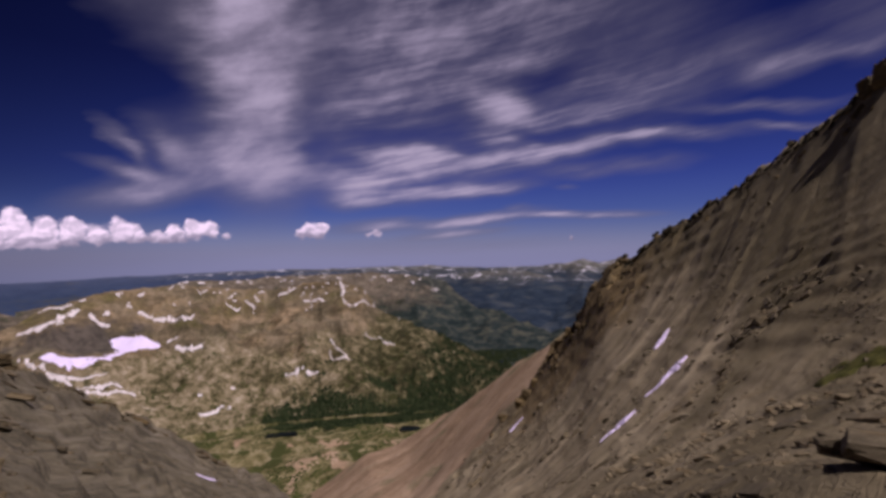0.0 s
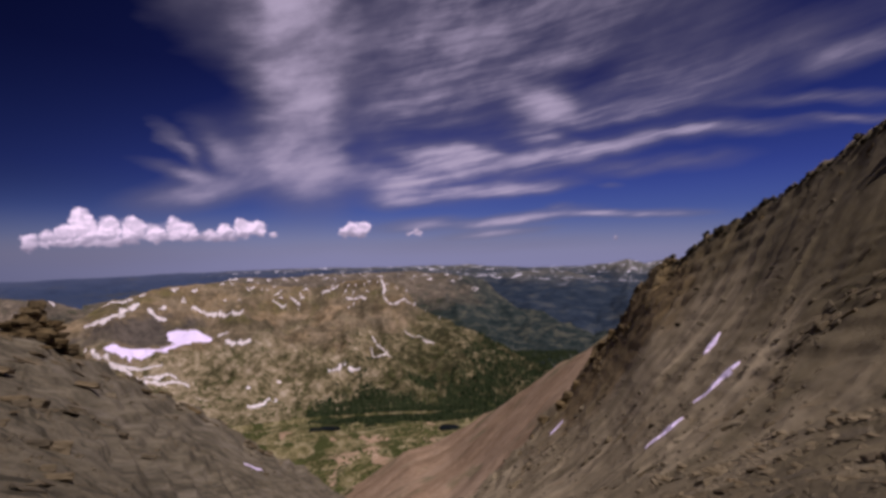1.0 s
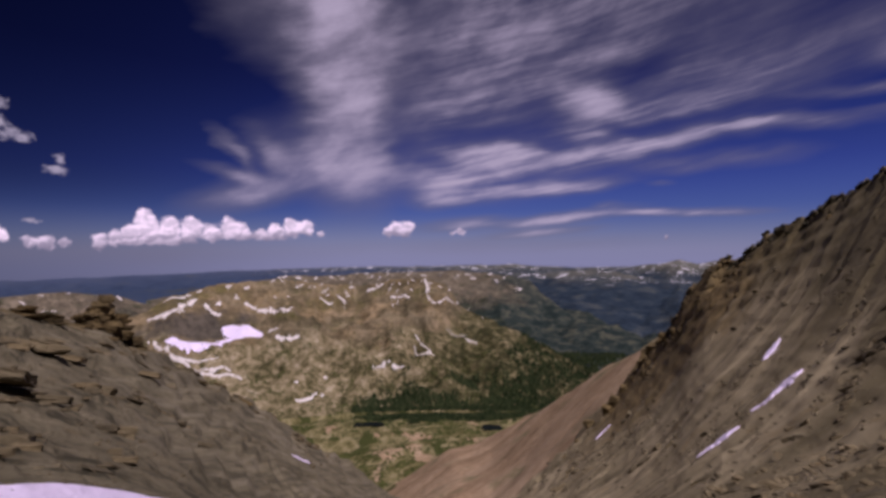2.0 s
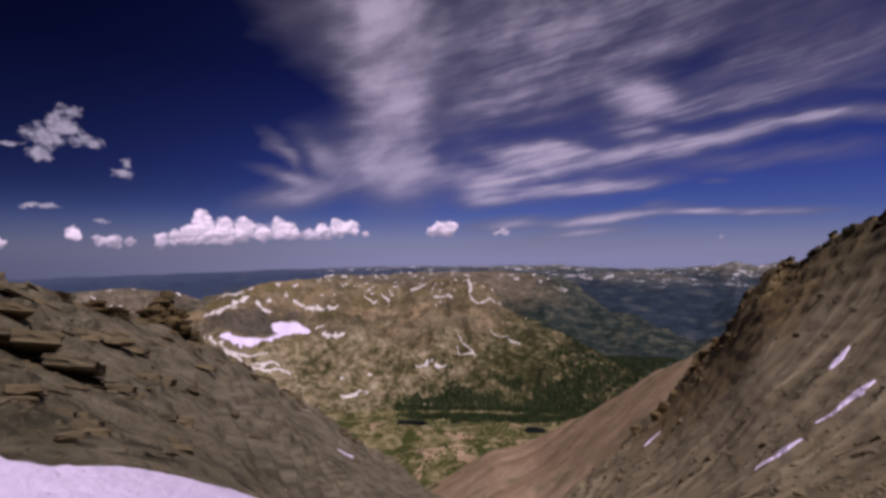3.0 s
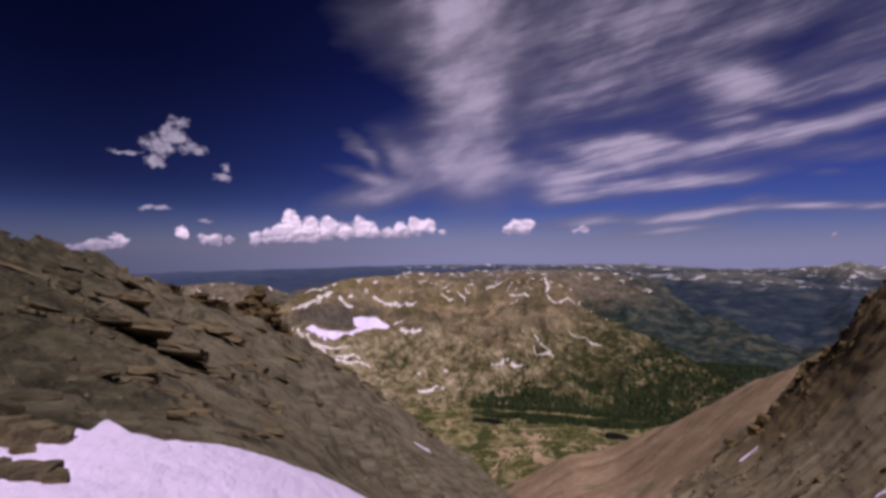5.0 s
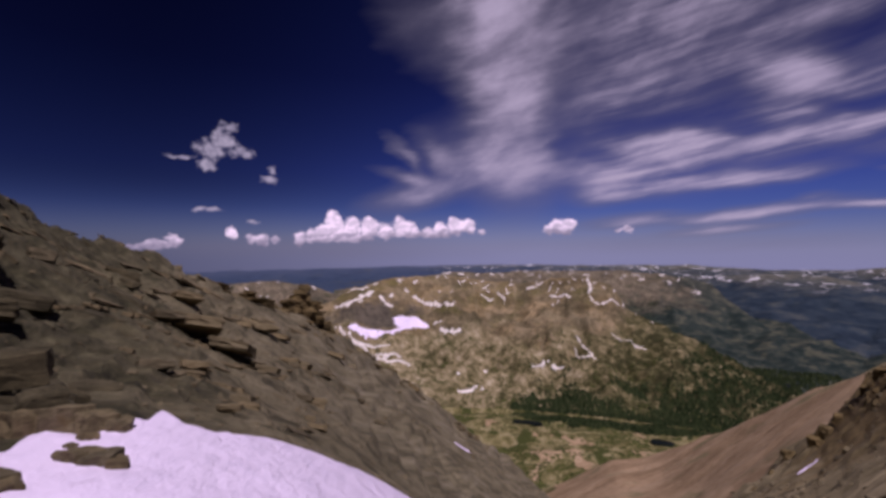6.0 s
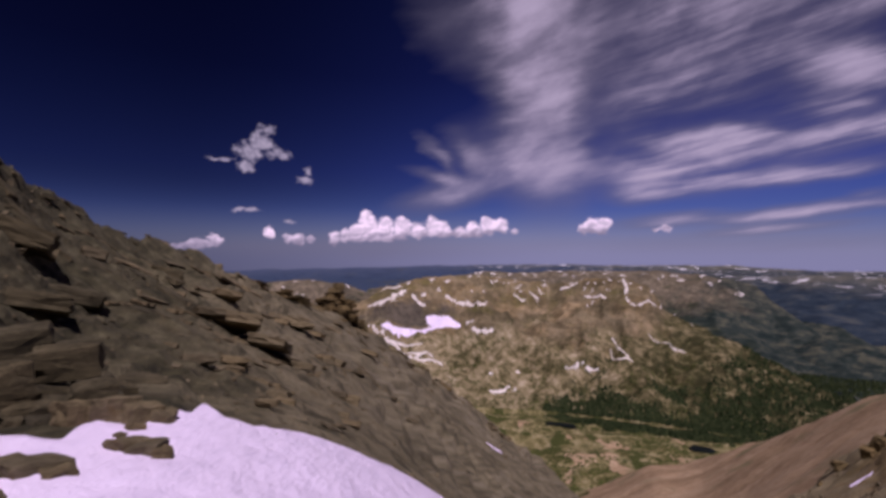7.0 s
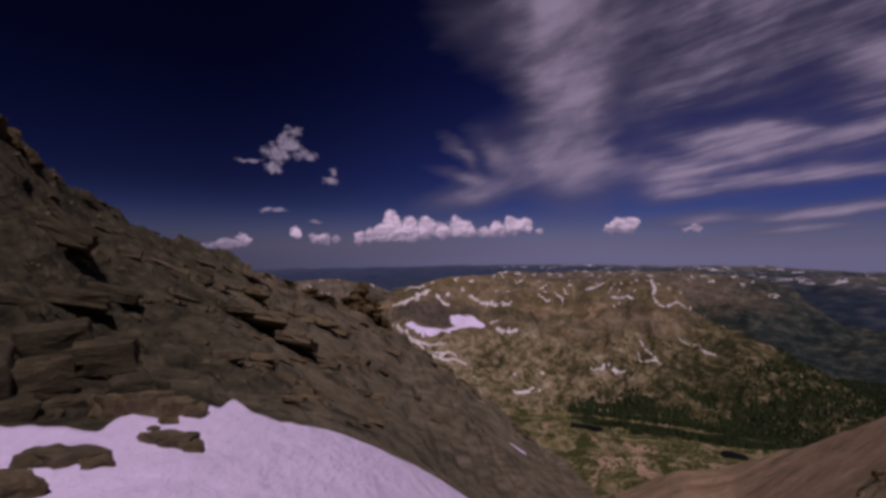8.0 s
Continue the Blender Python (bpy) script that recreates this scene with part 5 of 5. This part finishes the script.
for k in range(170):
    b0 = d.uniform(12.5, 22.5)
    r0 = float(np.interp(b0, *rows_of(CREST)[:2])) * (1 - 0.22 * d.random() ** 1.5)
    size = r0 * 0.0042 * math.exp(d.uniform(0.0, 1.2))
    ob = new("crag", d.choice(CRAGS))
    ob.matrix_basis = Matrix.Translation(at(b0, r0, size * -0.15)) @ slope_at(b0, r0 * 0.95) @ pose(0, 0, 0, d.uniform(-20, 20), d.uniform(-20, 20), d.uniform(0, 360)) @ Matrix.Diagonal((size, size * 1.6, size * 0.6, 1))
    tagged(ob, "rusty orange-brown crag of the steep buttress", "crag", "crags of the buttress")

# bands of broken rock across the face
for (b0, r0), (b1, r1), count in (((39, 27.5), (34, 27.2), 26), ((34.5, 27.2), (31, 26.5), 26), ((31.5, 26.0), (29.2, 15.5), 26), ((24, 20), (34, 20), 12), ((3, 60), (12, 72), 14), ((28, 34), (38, 30), 10), ((10, 38), (18, 40), 10), ((13, 22), (20, 18), 9), ((30, 13), (44, 11), 12)):
    base, back = group_of("rock_band", at((b0 + b1) / 2, (r0 + r1) / 2), "dark band of broken rock across the mountain face", "rock band", "bands on the face")
    for k in range(count):
        f = (k + d.uniform(-0.4, 0.4)) / count
        b, r = b0 + (b1 - b0) * f, (r0 + (r1 - r0) * f) * d.uniform(0.93, 1.07)
        size = r * d.uniform(0.007, 0.019)
        part("block", d.choice(SLABS + BLOCKS), base, back @ lie(at(b, r, size * -0.02), (size * 1.5, size, size * d.uniform(0.6, 1.1)), d.uniform(0, 360), 14, d, slope_at(b, r)))

# slabs underfoot beside the viewpoint, one of them undercut
for b, r, w in ((33, 4.9, 0.5), (30, 5.3, 0.6), (27, 5.6, 0.5), (44, 6.6, 0.9), (35, 6.6, 0.7), (31.5, 7.6, 0.8), (38, 8.2, 0.9), (26, 7.4, 0.6), (23, 8.0, 0.6), (42, 9.5, 1.0), (36, 10.5, 1.0), (29, 10, 0.9), (40.5, 4.4, 0.5), (36.5, 4.3, 0.45), (46, 5.0, 0.6), (20, 9.5, 0.7), (24, 11, 0.7), (33.5, 5.9, 0.45), (28.5, 6.6, 0.5), (47, 8, 0.9), (17, 12, 0.8), (21, 13.5, 0.8)):
    ob = new("flat_rock", SLABS[int(b * 7) % 8])
    ob.matrix_basis = lie(at(b, r, -0.01 * w), (w * 0.6, w * 0.6, w * 0.55), d.uniform(0, 360), 5, d, slope_at(b, r))
    tagged(ob, "flat grey-brown slab lying on the slope", "rock", "flat rocks on the near slope")
place = at(41.5, 5.2)
slab = new("undercut_rock", rock_mesh("undercut_rock", 411, (0.62, 0.5, 0.17), MAT["stone"], 12, 2, 0.03))
slab.matrix_basis = Matrix.Translation((place.x + 0.10, place.y - 0.06, place.z + 0.175)) @ pose(0, 0, 0, -4, -3, -40)
tagged(slab, "thick squared rock with a black hollow beneath it", "rock")
under = slab.matrix_basis.inverted() @ Matrix.Translation(place)
for seed, size, m in ((412, (1.0, 0.26, 0.18), pose(0.32, 0.16, 0.03, 0, 0, -40)), (414, (0.5, 0.4, 0.16), pose(0.55, -0.26, 0.05, 3, -5, -52))):
    part("footing", rock_mesh("footing", seed, size, MAT["stone"], 26, 2, 0.08), slab, under @ m, "rough supporting stone")

# a mat of olive turf between the stones
turf = draped("turf_patch", [(39.6, 14.2, 0.35), (41.5, 14.6, 0.6), (44.5, 14.0, 0.5)], near_height, 0.06, 0.07, 66, 1.5, 0.6, "turf")
tagged(turf, "small mat of olive-green turf between stones", "turf", kind="stuff")


# ---- loose stones, uncounted ----
def strewn(name, bs, rs, sizes, mat, ground, seed, flatness=(0.35, 0.8)):
    """Many small angular stones joined into one mesh."""
    g = np.random.default_rng(seed)
    shapes = []
    for k in range(10):
        bm = bmesh.new()
        for _ in range(11):
            v = Vector(g.normal(size=3)).normalized()
            bm.verts.new(Vector([max(-0.62, min(0.62, c)) for c in v]))
        bmesh.ops.convex_hull(bm, input=bm.verts[:])
        bmesh.ops.delete(bm, geom=[v for v in bm.verts if not v.link_faces], context="VERTS")
        bmesh.ops.triangulate(bm, faces=bm.faces[:])
        bm.verts.index_update()
        shapes.append((np.array([v.co for v in bm.verts]), np.array([[v.index for v in f.verts] for f in bm.faces])))
        bm.free()
    pick = g.integers(0, 10, len(bs))
    x, y, z = rs * np.sin(np.radians(bs)), rs * np.cos(np.radians(bs)), ground(bs, rs)
    pts, faces, start = [], [], 0
    for k, (co, fa) in enumerate(shapes):
        w = np.where(pick == k)[0]
        a = g.uniform(0, 6.28, len(w))
        s = sizes[w]
        sx, sy, sz = s * g.uniform(0.8, 1.5, len(w)), s * g.uniform(0.6, 1.1, len(w)), s * g.uniform(*flatness, len(w))
        px, py = co[None, :, 0] * sx[:, None], co[None, :, 1] * sy[:, None]
        ca, sa = np.cos(a)[:, None], np.sin(a)[:, None]
        block = np.stack([px * ca - py * sa + x[w, None], px * sa + py * ca + y[w, None], co[None, :, 2] * sz[:, None] + z[w, None] + 0.15 * sz[:, None]], -1)
        pts.append(block.reshape(-1, 3))
        faces.append((fa[None] + (start + np.arange(len(w)) * len(co))[:, None, None]).reshape(-1, 3))
        start += len(w) * len(co)
    return mesh_of(name, np.concatenate(pts), np.concatenate(faces), mat, flat=True)


rng = np.random.default_rng(3)
count = 6500
b = rng.uniform(-84, -12, count)
r = 4.0 * (np.interp(b, *rows_of(CREST)[:2]) / 4.0) ** rng.uniform(0, 1, count)
ok = (r > np.interp(b, *rows_of(SNOW_EDGE)) + 0.05) & (rough(b / 5, np.log(r) * 5, 3, 91) > rng.uniform(-0.8, 0.6, count))
b, r = b[ok], r[ok]
tagged(strewn("loose_stones", b, r, r * rng.lognormal(-5.75, 0.5, len(b)), MAT["stone"], near_height, 6), "loose angular stones scattered over the brown slope", "stones", kind="stuff")
b = rng.uniform(-4, 50, count)
r = 3.5 * (np.interp(b, *rows_of(CREST)[:2]) / 3.5) ** rng.uniform(0, 1, count)
ok = rough(b / 4, np.log(r) * 5, 3, 92) + 0.7 * smooth(-r, -14, -6) > rng.uniform(-0.3, 1.1, count)
b, r = b[ok], r[ok]
tagged(strewn("loose_stones", b, r, r * rng.lognormal(-5.6, 0.5, len(b)), MAT["stone"], near_height, 7), "loose angular stones and grit on the steep face", "stones", kind="stuff")
b = rng.uniform(8, 50, 1300)
r = rng.uniform(3.6, 15, 1300)
ok = rough(b / 3, np.log(r) * 8, 3, 93) > rng.uniform(-0.7, 0.7, 1300)
b, r = b[ok], r[ok]
tagged(strewn("loose_stones", b, r, r * rng.lognormal(-4.75, 0.45, len(b)), MAT["stone"], near_height, 8, (0.2, 0.5)), "flat broken stones underfoot on the near slope", "stones", kind="stuff")
